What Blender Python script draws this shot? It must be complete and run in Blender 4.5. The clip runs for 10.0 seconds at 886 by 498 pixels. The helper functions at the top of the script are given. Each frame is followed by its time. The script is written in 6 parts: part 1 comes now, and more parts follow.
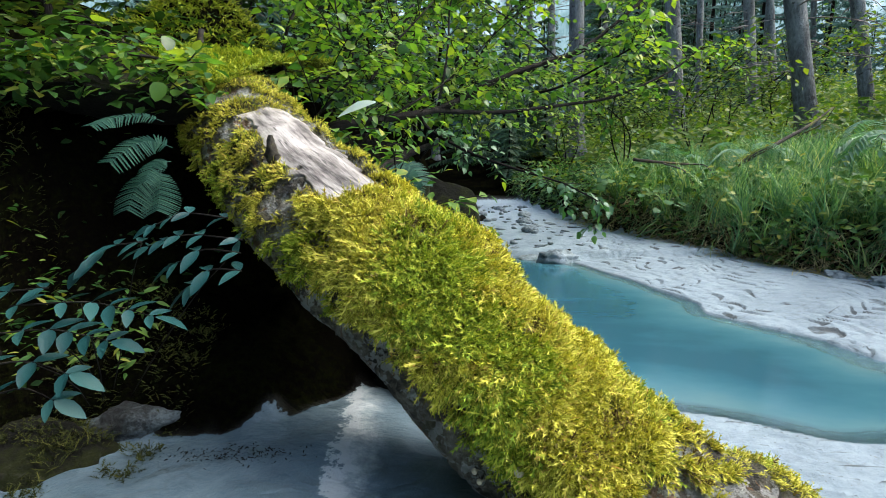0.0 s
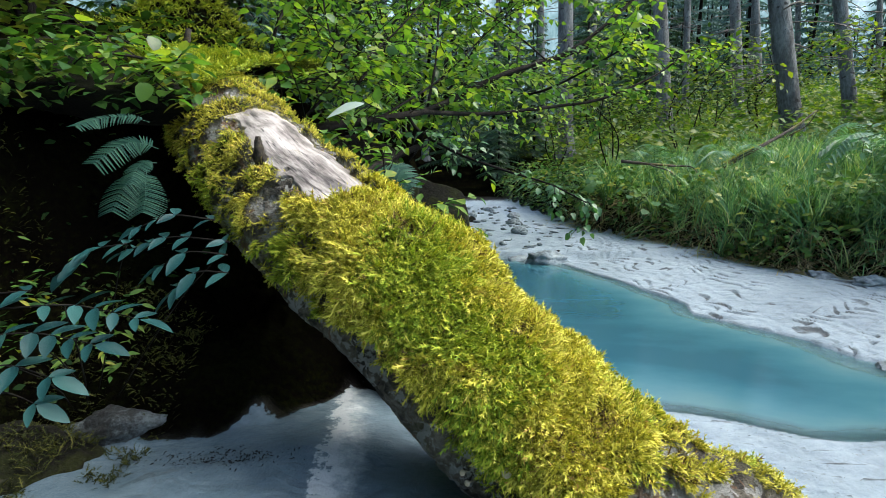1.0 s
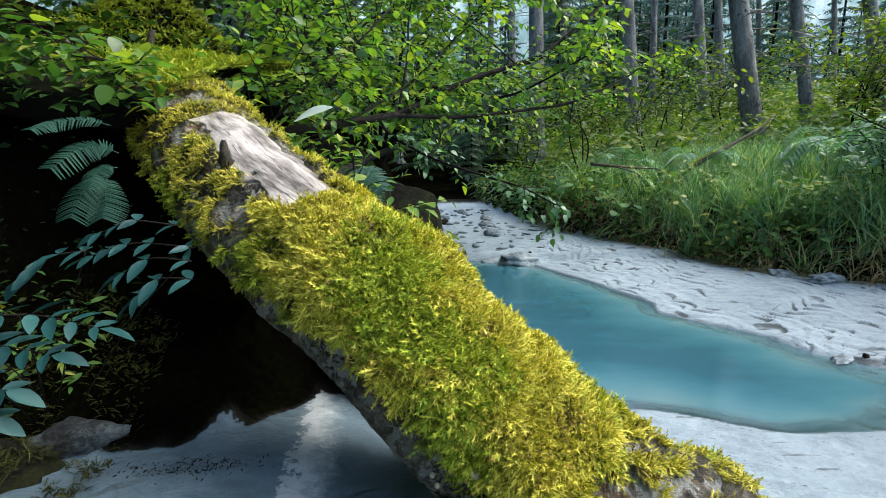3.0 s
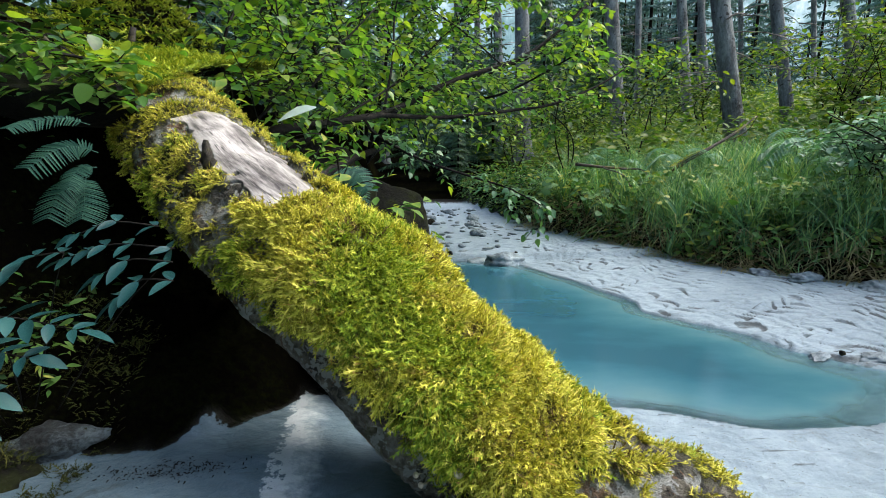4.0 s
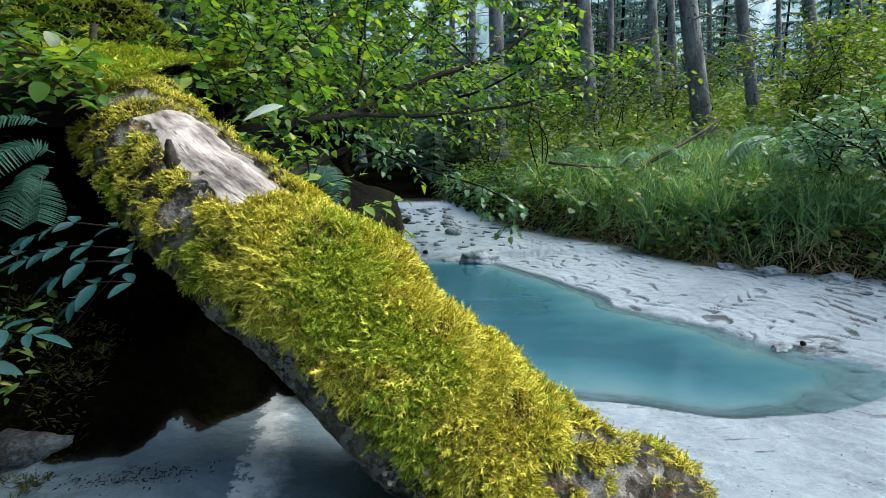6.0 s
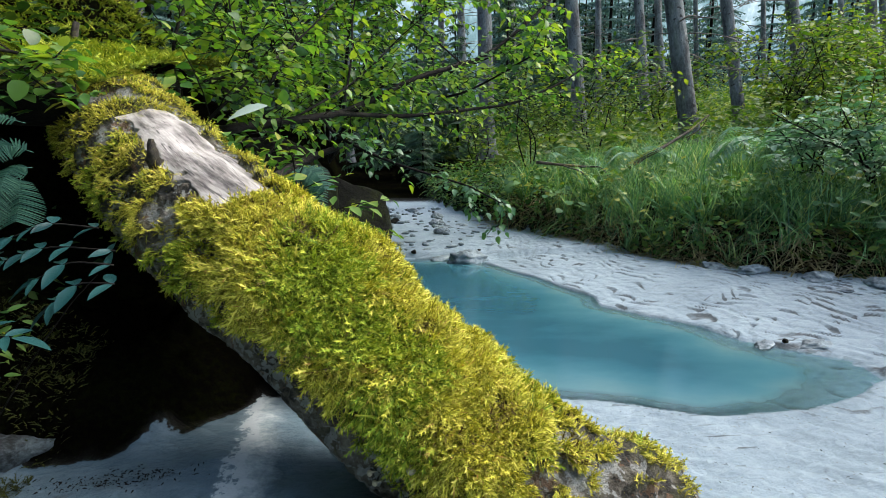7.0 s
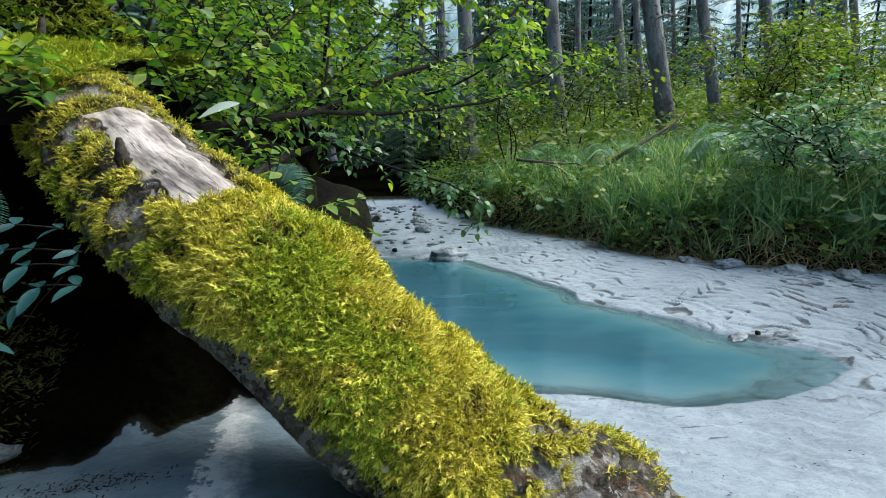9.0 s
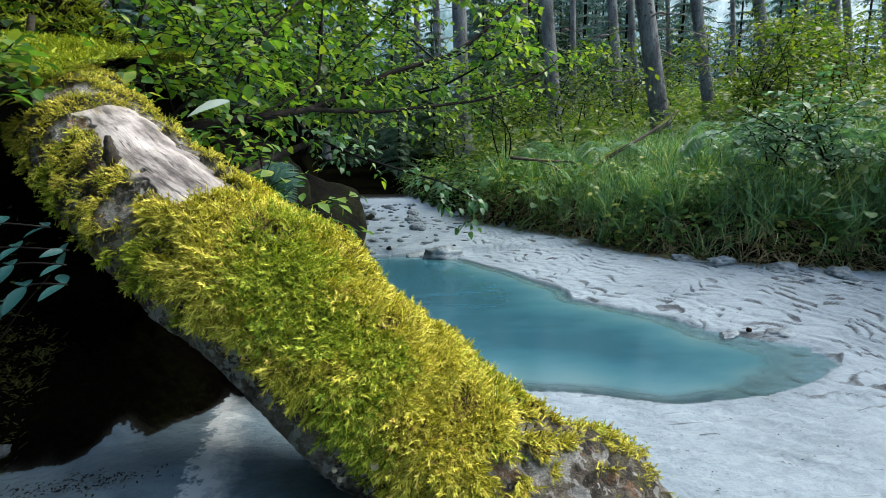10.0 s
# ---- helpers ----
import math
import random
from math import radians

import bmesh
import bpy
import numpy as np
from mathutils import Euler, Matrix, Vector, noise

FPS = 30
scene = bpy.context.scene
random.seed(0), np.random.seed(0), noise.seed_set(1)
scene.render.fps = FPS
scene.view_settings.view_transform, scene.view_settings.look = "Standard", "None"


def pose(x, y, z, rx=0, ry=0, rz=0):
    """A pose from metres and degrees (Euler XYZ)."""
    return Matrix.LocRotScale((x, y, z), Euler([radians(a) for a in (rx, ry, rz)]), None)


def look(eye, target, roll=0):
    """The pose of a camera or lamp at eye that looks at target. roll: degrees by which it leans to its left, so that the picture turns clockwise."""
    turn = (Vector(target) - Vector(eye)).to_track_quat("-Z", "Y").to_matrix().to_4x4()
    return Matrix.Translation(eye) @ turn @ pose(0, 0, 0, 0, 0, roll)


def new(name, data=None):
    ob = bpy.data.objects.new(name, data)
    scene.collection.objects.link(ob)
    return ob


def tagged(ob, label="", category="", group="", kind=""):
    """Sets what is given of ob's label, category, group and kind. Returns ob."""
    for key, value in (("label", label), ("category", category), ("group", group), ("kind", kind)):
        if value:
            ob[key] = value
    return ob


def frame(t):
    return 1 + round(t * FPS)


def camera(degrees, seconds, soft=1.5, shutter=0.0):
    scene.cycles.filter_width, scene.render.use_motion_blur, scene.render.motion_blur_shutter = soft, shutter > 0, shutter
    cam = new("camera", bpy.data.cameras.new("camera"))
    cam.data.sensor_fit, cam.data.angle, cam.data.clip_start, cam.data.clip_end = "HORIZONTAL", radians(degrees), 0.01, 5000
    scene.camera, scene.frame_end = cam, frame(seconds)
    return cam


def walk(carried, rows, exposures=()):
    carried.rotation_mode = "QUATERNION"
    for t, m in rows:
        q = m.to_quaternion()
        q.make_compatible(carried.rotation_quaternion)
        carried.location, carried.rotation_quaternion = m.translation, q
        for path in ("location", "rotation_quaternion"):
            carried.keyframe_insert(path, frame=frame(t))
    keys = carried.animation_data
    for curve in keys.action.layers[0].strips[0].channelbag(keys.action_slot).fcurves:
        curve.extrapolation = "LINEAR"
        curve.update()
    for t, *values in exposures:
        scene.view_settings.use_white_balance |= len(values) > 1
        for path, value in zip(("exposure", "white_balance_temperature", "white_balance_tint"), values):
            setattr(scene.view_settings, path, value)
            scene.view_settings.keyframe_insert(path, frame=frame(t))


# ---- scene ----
from functools import lru_cache

# ---------------- camera and its walk ----------------
cam = camera(81.8, 10.0, soft=0.75)
PATH = [
    (0.0, -0.0304, 0.0122, 0.7326, 79.711, 0.210, 6.154),
    (0.5, -0.0287, 0.0115, 0.7340, 79.741, 0.111, 5.679),
    (1.0, -0.0262, 0.0108, 0.7348, 79.810, 0.067, 5.055),
    (1.5, -0.0236, 0.0092, 0.7354, 79.898, 0.097, 4.308),
    (2.0, -0.0195, 0.0080, 0.7369, 79.967, 0.150, 3.595),
    (2.5, -0.0155, 0.0067, 0.7376, 80.038, 0.181, 2.879),
    (4.0, -0.0058, 0.0028, 0.7401, 80.043, -0.031, 0.731),
    (4.5, 0.0000, 0.0000, 0.7400, 80.000, 0.000, 0.000),
    (5.0, 0.0052, -0.0006, 0.7396, 79.947, 0.070, -0.655),
    (5.5, 0.0109, -0.0012, 0.7387, 79.946, 0.189, -1.219),
    (7.0, 0.0266, -0.0038, 0.7395, 79.891, 0.201, -2.954),
    (7.5, 0.0310, -0.0053, 0.7401, 79.881, 0.172, -3.489),
    (8.0, 0.0354, -0.0051, 0.7395, 79.823, 0.218, -3.980),
    (8.5, 0.0419, -0.0077, 0.7386, 79.744, 0.371, -4.410),
    (9.0, 0.0469, -0.0072, 0.7378, 79.661, 0.508, -4.858),
    (9.5, 0.0528, -0.0083, 0.7376, 79.561, 0.594, -5.180),
    (10.0, 0.0585, -0.0090, 0.7377, 79.443, 0.528, -5.348),
]
walk(cam, [(t, pose(x, y, z, rx, ry, rz)) for t, x, y, z, rx, ry, rz in PATH], exposures=[(0.0, 1.64), (10.0, 1.44)])

# ---------------- world, sun ----------------
SUN_EL, SUN_AZ = radians(52), radians(80)       # high over the stream's open side
world = bpy.data.worlds.new("sky")
scene.world = world
world.use_nodes = True
wn = world.node_tree
sky = wn.nodes.new("ShaderNodeTexSky")
sky.sky_type, sky.sun_disc = "NISHITA", False
sky.sun_elevation, sky.sun_rotation = SUN_EL, SUN_AZ
sky.air_density, sky.dust_density, sky.ozone_density = 1.0, 3.0, 1.0
wn.links.new(sky.outputs[0], wn.nodes["Background"].inputs[0])
wn.nodes["Background"].inputs[1].default_value = 0.15
lamp = bpy.data.lights.new("sun", "SUN")
lamp.energy, lamp.angle, lamp.color = 1.5, radians(45), (1.0, 0.96, 0.88)
sun = new("sun", lamp)
sun.matrix_world = look((math.sin(SUN_AZ) * math.cos(SUN_EL) * 40, math.cos(SUN_AZ) * math.cos(SUN_EL) * 40, math.sin(SUN_EL) * 40), (0, 0, 0))

rng = np.random.default_rng(7)


# ---------------- materials ----------------
def nodes_of(name):
    m = bpy.data.materials.new(name)
    m.use_nodes = True
    nt = m.node_tree
    return m, nt, nt.nodes["Principled BSDF"]


def node(nt, kind, **sets):
    n = nt.nodes.new(kind)
    for k, v in sets.items():
        n.inputs[k.replace("_", " ")].default_value = v
    return n


def noise_tex(nt, scale, detail=5.0, rough=0.6, stretch=None):
    co = nt.nodes.new("ShaderNodeTexCoord")
    out = co.outputs["Object"]
    if stretch:
        mp = nt.nodes.new("ShaderNodeMapping")
        mp.inputs["Scale"].default_value = stretch
        nt.links.new(out, mp.inputs[0])
        out = mp.outputs[0]
    n = node(nt, "ShaderNodeTexNoise", Scale=scale, Detail=detail, Roughness=rough)
    nt.links.new(out, n.inputs["Vector"])
    return n.outputs["Fac"]


def ramp(nt, fac, stops):
    r = nt.nodes.new("ShaderNodeValToRGB")
    e = r.color_ramp.elements
    while len(e) < len(stops):
        e.new(0.5)
    for el, (p, c) in zip(e, stops):
        el.position, el.color = p, (*c, 1)
    nt.links.new(fac, r.inputs[0])
    return r.outputs[0]


def mix_col(nt, fac, a, b, mode="MIX"):
    n = nt.nodes.new("ShaderNodeMix")
    n.data_type, n.blend_type = "RGBA", mode
    for sock, v in ((n.inputs[0], fac), (n.inputs[6], a), (n.inputs[7], b)):
        if isinstance(v, (int, float)):
            sock.default_value = v
        elif isinstance(v, tuple):
            sock.default_value = (*v, 1)
        else:
            nt.links.new(v, sock)
    return n.outputs[2]


def math_node(nt, op, a, b=0.0, c=0.0):
    n = nt.nodes.new("ShaderNodeMath")
    n.operation = op
    for i, v in enumerate((a, b, c)):
        if isinstance(v, (int, float)):
            n.inputs[i].default_value = v
        else:
            nt.links.new(v, n.inputs[i])
    return n.outputs[0]


def attr(nt, name):
    a = nt.nodes.new("ShaderNodeAttribute")
    a.attribute_name = name
    return a.outputs["Fac"]


def bump(nt, bsdf, height, strength, dist=0.01):
    b = node(nt, "ShaderNodeBump", Strength=strength, Distance=dist)
    nt.links.new(height, b.inputs["Height"])
    nt.links.new(b.outputs[0], bsdf.inputs["Normal"])
    return b


def rough_surface(name, stops, scale, rough=0.85, bump_scale=40, bump_strength=0.5, stretch=None, dist=0.01, fine=0.35):
    """Opaque surface: two scales of noise for colour, a third for relief."""
    m, nt, b = nodes_of(name)
    big = noise_tex(nt, scale, 4, 0.6, stretch)
    small = noise_tex(nt, scale * 9, 6, 0.7, stretch)
    both = math_node(nt, "MULTIPLY_ADD", math_node(nt, "SUBTRACT", small, 0.5), fine * 2, big)
    nt.links.new(ramp(nt, both, stops), b.inputs["Base Color"])
    b.inputs["Roughness"].default_value = rough
    bump(nt, b, noise_tex(nt, bump_scale, 8, 0.7, stretch), bump_strength, dist)
    return m


def leaf_material(name, stops, rough=0.42, trans=0.45, source="island", spec=0.5, trans_tint=(1.15, 1.25, 0.35), stem_shade=None):
    """Leaf: colour varied leaf by leaf and by fine noise, part of the light passes through."""
    m, nt, b = nodes_of(name)
    if source == "island":
        g = nt.nodes.new("ShaderNodeNewGeometry")
        rnd = g.outputs["Random Per Island"]
    else:
        g = nt.nodes.new("ShaderNodeObjectInfo")
        rnd = g.outputs["Random"]
    blot = noise_tex(nt, 35, 4, 0.6)
    fac = math_node(nt, "MULTIPLY_ADD", math_node(nt, "SUBTRACT", blot, 0.5), 0.5, rnd)
    col = ramp(nt, fac, stops)
    # frond base darker: old brown stems, plus the shade between fronds painted in
    if stem_shade:
        past_base = nt.nodes.new("ShaderNodeMapRange")
        past_base.inputs["From Min"].default_value, past_base.inputs["From Max"].default_value = 0.0, 0.55
        nt.links.new(attr(nt, "tip"), past_base.inputs[0])
        col = mix_col(nt, past_base.outputs[0], stem_shade, col)
    nt.links.new(col, b.inputs["Base Color"])
    b.inputs["Roughness"].default_value = rough
    b.inputs["Specular IOR Level"].default_value = spec
    bump(nt, b, noise_tex(nt, 160, 3, 0.5), 0.25, 0.003)
    tr = nt.nodes.new("ShaderNodeBsdfTranslucent")
    tint = mix_col(nt, 1.0, col, trans_tint, "MULTIPLY")
    nt.links.new(tint, tr.inputs[0])
    mx = nt.nodes.new("ShaderNodeMixShader")
    mx.inputs[0].default_value = trans
    nt.links.new(b.outputs[0], mx.inputs[1])
    nt.links.new(tr.outputs[0], mx.inputs[2])
    nt.links.new(mx.outputs[0], nt.nodes["Material Output"].inputs[0])
    return m


def ground_material():
    """Pale silt on the stream bed, dark soil with litter on the banks; damp by the water, with shade painted in left of
    the log.
    """
    m, nt, b = nodes_of("ground_silt_and_soil")
    silt = ramp(nt, math_node(nt, "MULTIPLY_ADD", noise_tex(nt, 28, 8, 0.7), 0.5, math_node(nt, "MULTIPLY", noise_tex(nt, 2.2, 4), 0.5)),
                [(0.32, (0.145, 0.200, 0.235)), (0.5, (0.220, 0.292, 0.338)), (0.7, (0.300, 0.382, 0.430))])
    # dark lines on the edges of the silt scales: debris, with scarp shade painted in
    vo = nt.nodes.new("ShaderNodeTexVoronoi")
    vo.feature = "DISTANCE_TO_EDGE"
    vo.inputs["Scale"].default_value = 9.0
    co = nt.nodes.new("ShaderNodeTexCoord")
    warp = nt.nodes.new("ShaderNodeVectorMath")
    warp.operation = "MULTIPLY_ADD"
    wn_ = node(nt, "ShaderNodeTexNoise", Scale=5.0, Detail=4.0)
    nt.links.new(co.outputs["Object"], wn_.inputs["Vector"])
    nt.links.new(wn_.outputs["Color"], warp.inputs[0])
    warp.inputs[1].default_value = (0.22, 0.22, 0.0)
    nt.links.new(co.outputs["Object"], warp.inputs[2])
    flat = nt.nodes.new("ShaderNodeMapping")
    flat.inputs["Scale"].default_value = (0.75, 1.7, 0.0)
    nt.links.new(warp.outputs[0], flat.inputs[0])
    nt.links.new(flat.outputs[0], vo.inputs["Vector"])
    rip = attr(nt, "rip")
    edge = nt.nodes.new("ShaderNodeMapRange")
    edge.inputs["From Min"].default_value, edge.inputs["From Max"].default_value = 0.055, 0.015
    nt.links.new(vo.outputs["Distance"], edge.inputs[0])
    patchy = nt.nodes.new("ShaderNodeMapRange")
    patchy.inputs["From Min"].default_value, patchy.inputs["From Max"].default_value = 0.50, 0.58
    nt.links.new(math_node(nt, "MULTIPLY_ADD", rip, 0.07, noise_tex(nt, 8, 5, 0.7)), patchy.inputs[0])
    debris = math_node(nt, "MULTIPLY", edge.outputs[0], patchy.outputs[0])
    silt = mix_col(nt, math_node(nt, "MULTIPLY", debris, 0.22), silt, (0.085, 0.095, 0.10))
    # darker lines along the ripples' steep faces: debris and wet, plus painted shade
    lee_dark = nt.nodes.new("ShaderNodeMapRange")
    lee_dark.inputs["From Min"].default_value, lee_dark.inputs["From Max"].default_value = 0.61, 0.80
    nt.links.new(math_node(nt, "MULTIPLY_ADD", math_node(nt, "SUBTRACT", noise_tex(nt, 60, 5, 0.7), 0.5), 0.45, attr(nt, "lee")), lee_dark.inputs[0])
    lee = math_node(nt, "MULTIPLY", lee_dark.outputs[0], math_node(nt, "MULTIPLY_ADD", patchy.outputs[0], 0.35, 0.5))
    silt = mix_col(nt, lee, silt, (0.030, 0.038, 0.042))
    specks = math_node(nt, "GREATER_THAN", noise_tex(nt, 120, 2, 0.5), 0.71)
    silt = mix_col(nt, math_node(nt, "MULTIPLY", specks, 0.5), silt, (0.10, 0.10, 0.09))
    # wet also carries the shade painted on the silt beside the log
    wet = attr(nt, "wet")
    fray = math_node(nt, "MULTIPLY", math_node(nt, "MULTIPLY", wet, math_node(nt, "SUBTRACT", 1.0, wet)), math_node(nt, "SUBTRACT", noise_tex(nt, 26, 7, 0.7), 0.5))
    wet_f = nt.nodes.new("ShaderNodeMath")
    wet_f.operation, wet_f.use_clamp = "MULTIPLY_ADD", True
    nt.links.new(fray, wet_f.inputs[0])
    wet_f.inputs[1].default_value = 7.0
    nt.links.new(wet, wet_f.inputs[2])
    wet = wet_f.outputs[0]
    # a jagged streak of dry silt along the heap's crest
    off = math_node(nt, "MULTIPLY_ADD", math_node(nt, "SUBTRACT", noise_tex(nt, 22, 6, 0.7), 0.5), 0.19, attr(nt, "crest"))
    dry = []
    for a0, a1 in ((-0.022, -0.012), (0.085, 0.015)):
        mr = nt.nodes.new("ShaderNodeMapRange")
        mr.inputs["From Min"].default_value, mr.inputs["From Max"].default_value = a0, a1
        nt.links.new(off, mr.inputs[0])
        dry.append(mr.outputs[0])
    streak = math_node(nt, "MULTIPLY", math_node(nt, "MULTIPLY", *dry), math_node(nt, "MINIMUM", math_node(nt, "MULTIPLY", wet, 1.4), 1.0))
    silt = mix_col(nt, math_node(nt, "MULTIPLY", streak, 0.75), silt, (0.52, 0.58, 0.60))
    wet = math_node(nt, "MULTIPLY", wet, math_node(nt, "SUBTRACT", 1.0, streak))
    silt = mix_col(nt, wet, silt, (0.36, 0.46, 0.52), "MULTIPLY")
    # soil nearly black: the hollow's deep shade is put into its colour
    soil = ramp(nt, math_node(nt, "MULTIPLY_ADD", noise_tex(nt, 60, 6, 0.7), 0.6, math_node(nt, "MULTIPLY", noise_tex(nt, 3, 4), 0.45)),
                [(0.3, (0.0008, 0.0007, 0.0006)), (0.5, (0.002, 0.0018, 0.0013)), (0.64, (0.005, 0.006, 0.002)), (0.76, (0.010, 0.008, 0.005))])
    floor = ramp(nt, math_node(nt, "MULTIPLY_ADD", noise_tex(nt, 14, 6, 0.7), 0.6, math_node(nt, "MULTIPLY", noise_tex(nt, 0.8, 4), 0.45)),
                 [(0.35, (0.018, 0.030, 0.008)), (0.5, (0.050, 0.085, 0.018)), (0.68, (0.11, 0.14, 0.03))])
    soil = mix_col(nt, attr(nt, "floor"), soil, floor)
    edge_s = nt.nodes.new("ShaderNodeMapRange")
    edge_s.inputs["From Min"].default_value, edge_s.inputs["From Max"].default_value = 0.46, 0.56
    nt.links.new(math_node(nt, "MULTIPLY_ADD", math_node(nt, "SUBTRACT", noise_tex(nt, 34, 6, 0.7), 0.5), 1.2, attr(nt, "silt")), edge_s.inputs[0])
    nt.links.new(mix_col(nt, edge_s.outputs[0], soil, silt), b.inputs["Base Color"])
    nt.links.new(math_node(nt, "MULTIPLY_ADD", attr(nt, "silt"), 0.46, 0.0), b.inputs["Specular IOR Level"])
    rg = math_node(nt, "SUBTRACT", 0.78, math_node(nt, "MULTIPLY", wet, 0.4))
    nt.links.new(rg, b.inputs["Roughness"])
    height = math_node(nt, "ADD", math_node(nt, "ADD", math_node(nt, "MULTIPLY", noise_tex(nt, 55, 8, 0.7), 0.7), math_node(nt, "MULTIPLY", noise_tex(nt, 11, 6, 0.65), 1.2)), math_node(nt, "MULTIPLY", vo.outputs["Distance"], 1.6))
    bump(nt, b, height, 0.6, 0.015)
    return m


def water_material():
    """Milky turquoise melt water: clear at the brim, opaque with depth, glossy skin."""
    m, nt, b = nodes_of("glacial_water")
    out = nt.nodes["Material Output"]
    b.inputs["Roughness"].default_value = 0.14
    b.inputs["IOR"].default_value = 1.33
    cloud = noise_tex(nt, 2.6, 5, 0.55, (1.0, 1.8, 1.0))
    deep = nt.nodes.new("ShaderNodeMapRange")
    deep.inputs["From Min"].default_value, deep.inputs["From Max"].default_value = 0.0, 0.17
    nt.links.new(attr(nt, "depth"), deep.inputs[0])
    mud = math_node(nt, "MULTIPLY_ADD", math_node(nt, "SUBTRACT", cloud, 0.5), 0.9, deep.outputs[0])
    nt.links.new(ramp(nt, mud, [(0.05, (0.105, 0.190, 0.205)), (0.45, (0.046, 0.142, 0.176)), (0.80, (0.027, 0.106, 0.142)), (1.0, (0.019, 0.080, 0.114))]), b.inputs["Base Color"])
    bump(nt, b, noise_tex(nt, 16, 3, 0.5, (1.0, 2.4, 1.0)), 0.025, 0.01)
    clear = nt.nodes.new("ShaderNodeBsdfTransparent")
    clear.inputs[0].default_value = (0.75, 0.90, 0.92, 1)
    depth = attr(nt, "depth")
    mp = nt.nodes.new("ShaderNodeMapRange")
    mp.inputs["From Min"].default_value, mp.inputs["From Max"].default_value = 0.0, 0.045
    nt.links.new(math_node(nt, "MULTIPLY_ADD", math_node(nt, "SUBTRACT", noise_tex(nt, 9, 4), 0.5), 0.02, depth), mp.inputs[0])
    mx = nt.nodes.new("ShaderNodeMixShader")
    nt.links.new(mp.outputs[0], mx.inputs[0])
    nt.links.new(clear.outputs[0], mx.inputs[1])
    nt.links.new(b.outputs[0], mx.inputs[2])
    gloss = node(nt, "ShaderNodeBsdfGlossy", Roughness=0.06)
    fr = node(nt, "ShaderNodeFresnel", IOR=1.33)
    mx2 = nt.nodes.new("ShaderNodeMixShader")
    nt.links.new(math_node(nt, "MULTIPLY", fr.outputs[0], math_node(nt, "SUBTRACT", 1.0, mp.outputs[0])), mx2.inputs[0])
    nt.links.new(mx.outputs[0], mx2.inputs[1])
    nt.links.new(gloss.outputs[0], mx2.inputs[2])
    nt.links.new(mx2.outputs[0], out.inputs[0])
    return m


def log_material():
    """Dark furrowed bark with lichen, green-brown where moss has rooted."""
    m, nt, b = nodes_of("log_bark")
    furrow = noise_tex(nt, 24, 8, 0.72)
    bark = ramp(nt, math_node(nt, "MULTIPLY_ADD", noise_tex(nt, 5, 4), 0.45, math_node(nt, "MULTIPLY", furrow, 0.6)),
                [(0.38, (0.008, 0.007, 0.006)), (0.48, (0.050, 0.046, 0.036)), (0.54, (0.16, 0.145, 0.11)), (0.66, (0.36, 0.35, 0.31))])
    rust = math_node(nt, "GREATER_THAN", noise_tex(nt, 9, 5, 0.65), 0.585)
    bark = mix_col(nt, math_node(nt, "MULTIPLY", rust, 0.35), bark, (0.10, 0.11, 0.025))
    lichen = math_node(nt, "GREATER_THAN", noise_tex(nt, 17, 7, 0.7), 0.535)
    bark = mix_col(nt, math_node(nt, "MULTIPLY", lichen, 0.8), bark, (0.40, 0.42, 0.40))
    raw = math_node(nt, "GREATER_THAN", noise_tex(nt, 11, 6, 0.65), 0.60)
    bark = mix_col(nt, math_node(nt, "MULTIPLY", raw, 0.75), bark, (0.20, 0.115, 0.06))
    mossy = ramp(nt, noise_tex(nt, 30, 5), [(0.35, (0.014, 0.013, 0.005)), (0.55, (0.040, 0.045, 0.008)), (0.7, (0.09, 0.09, 0.012))])
    nt.links.new(mix_col(nt, attr(nt, "moss"), bark, mossy), b.inputs["Base Color"])
    b.inputs["Roughness"].default_value = 0.88
    bump(nt, b, math_node(nt, "ADD", furrow, noise_tex(nt, 90, 5, 0.7)), 1.0, 0.03)
    return m


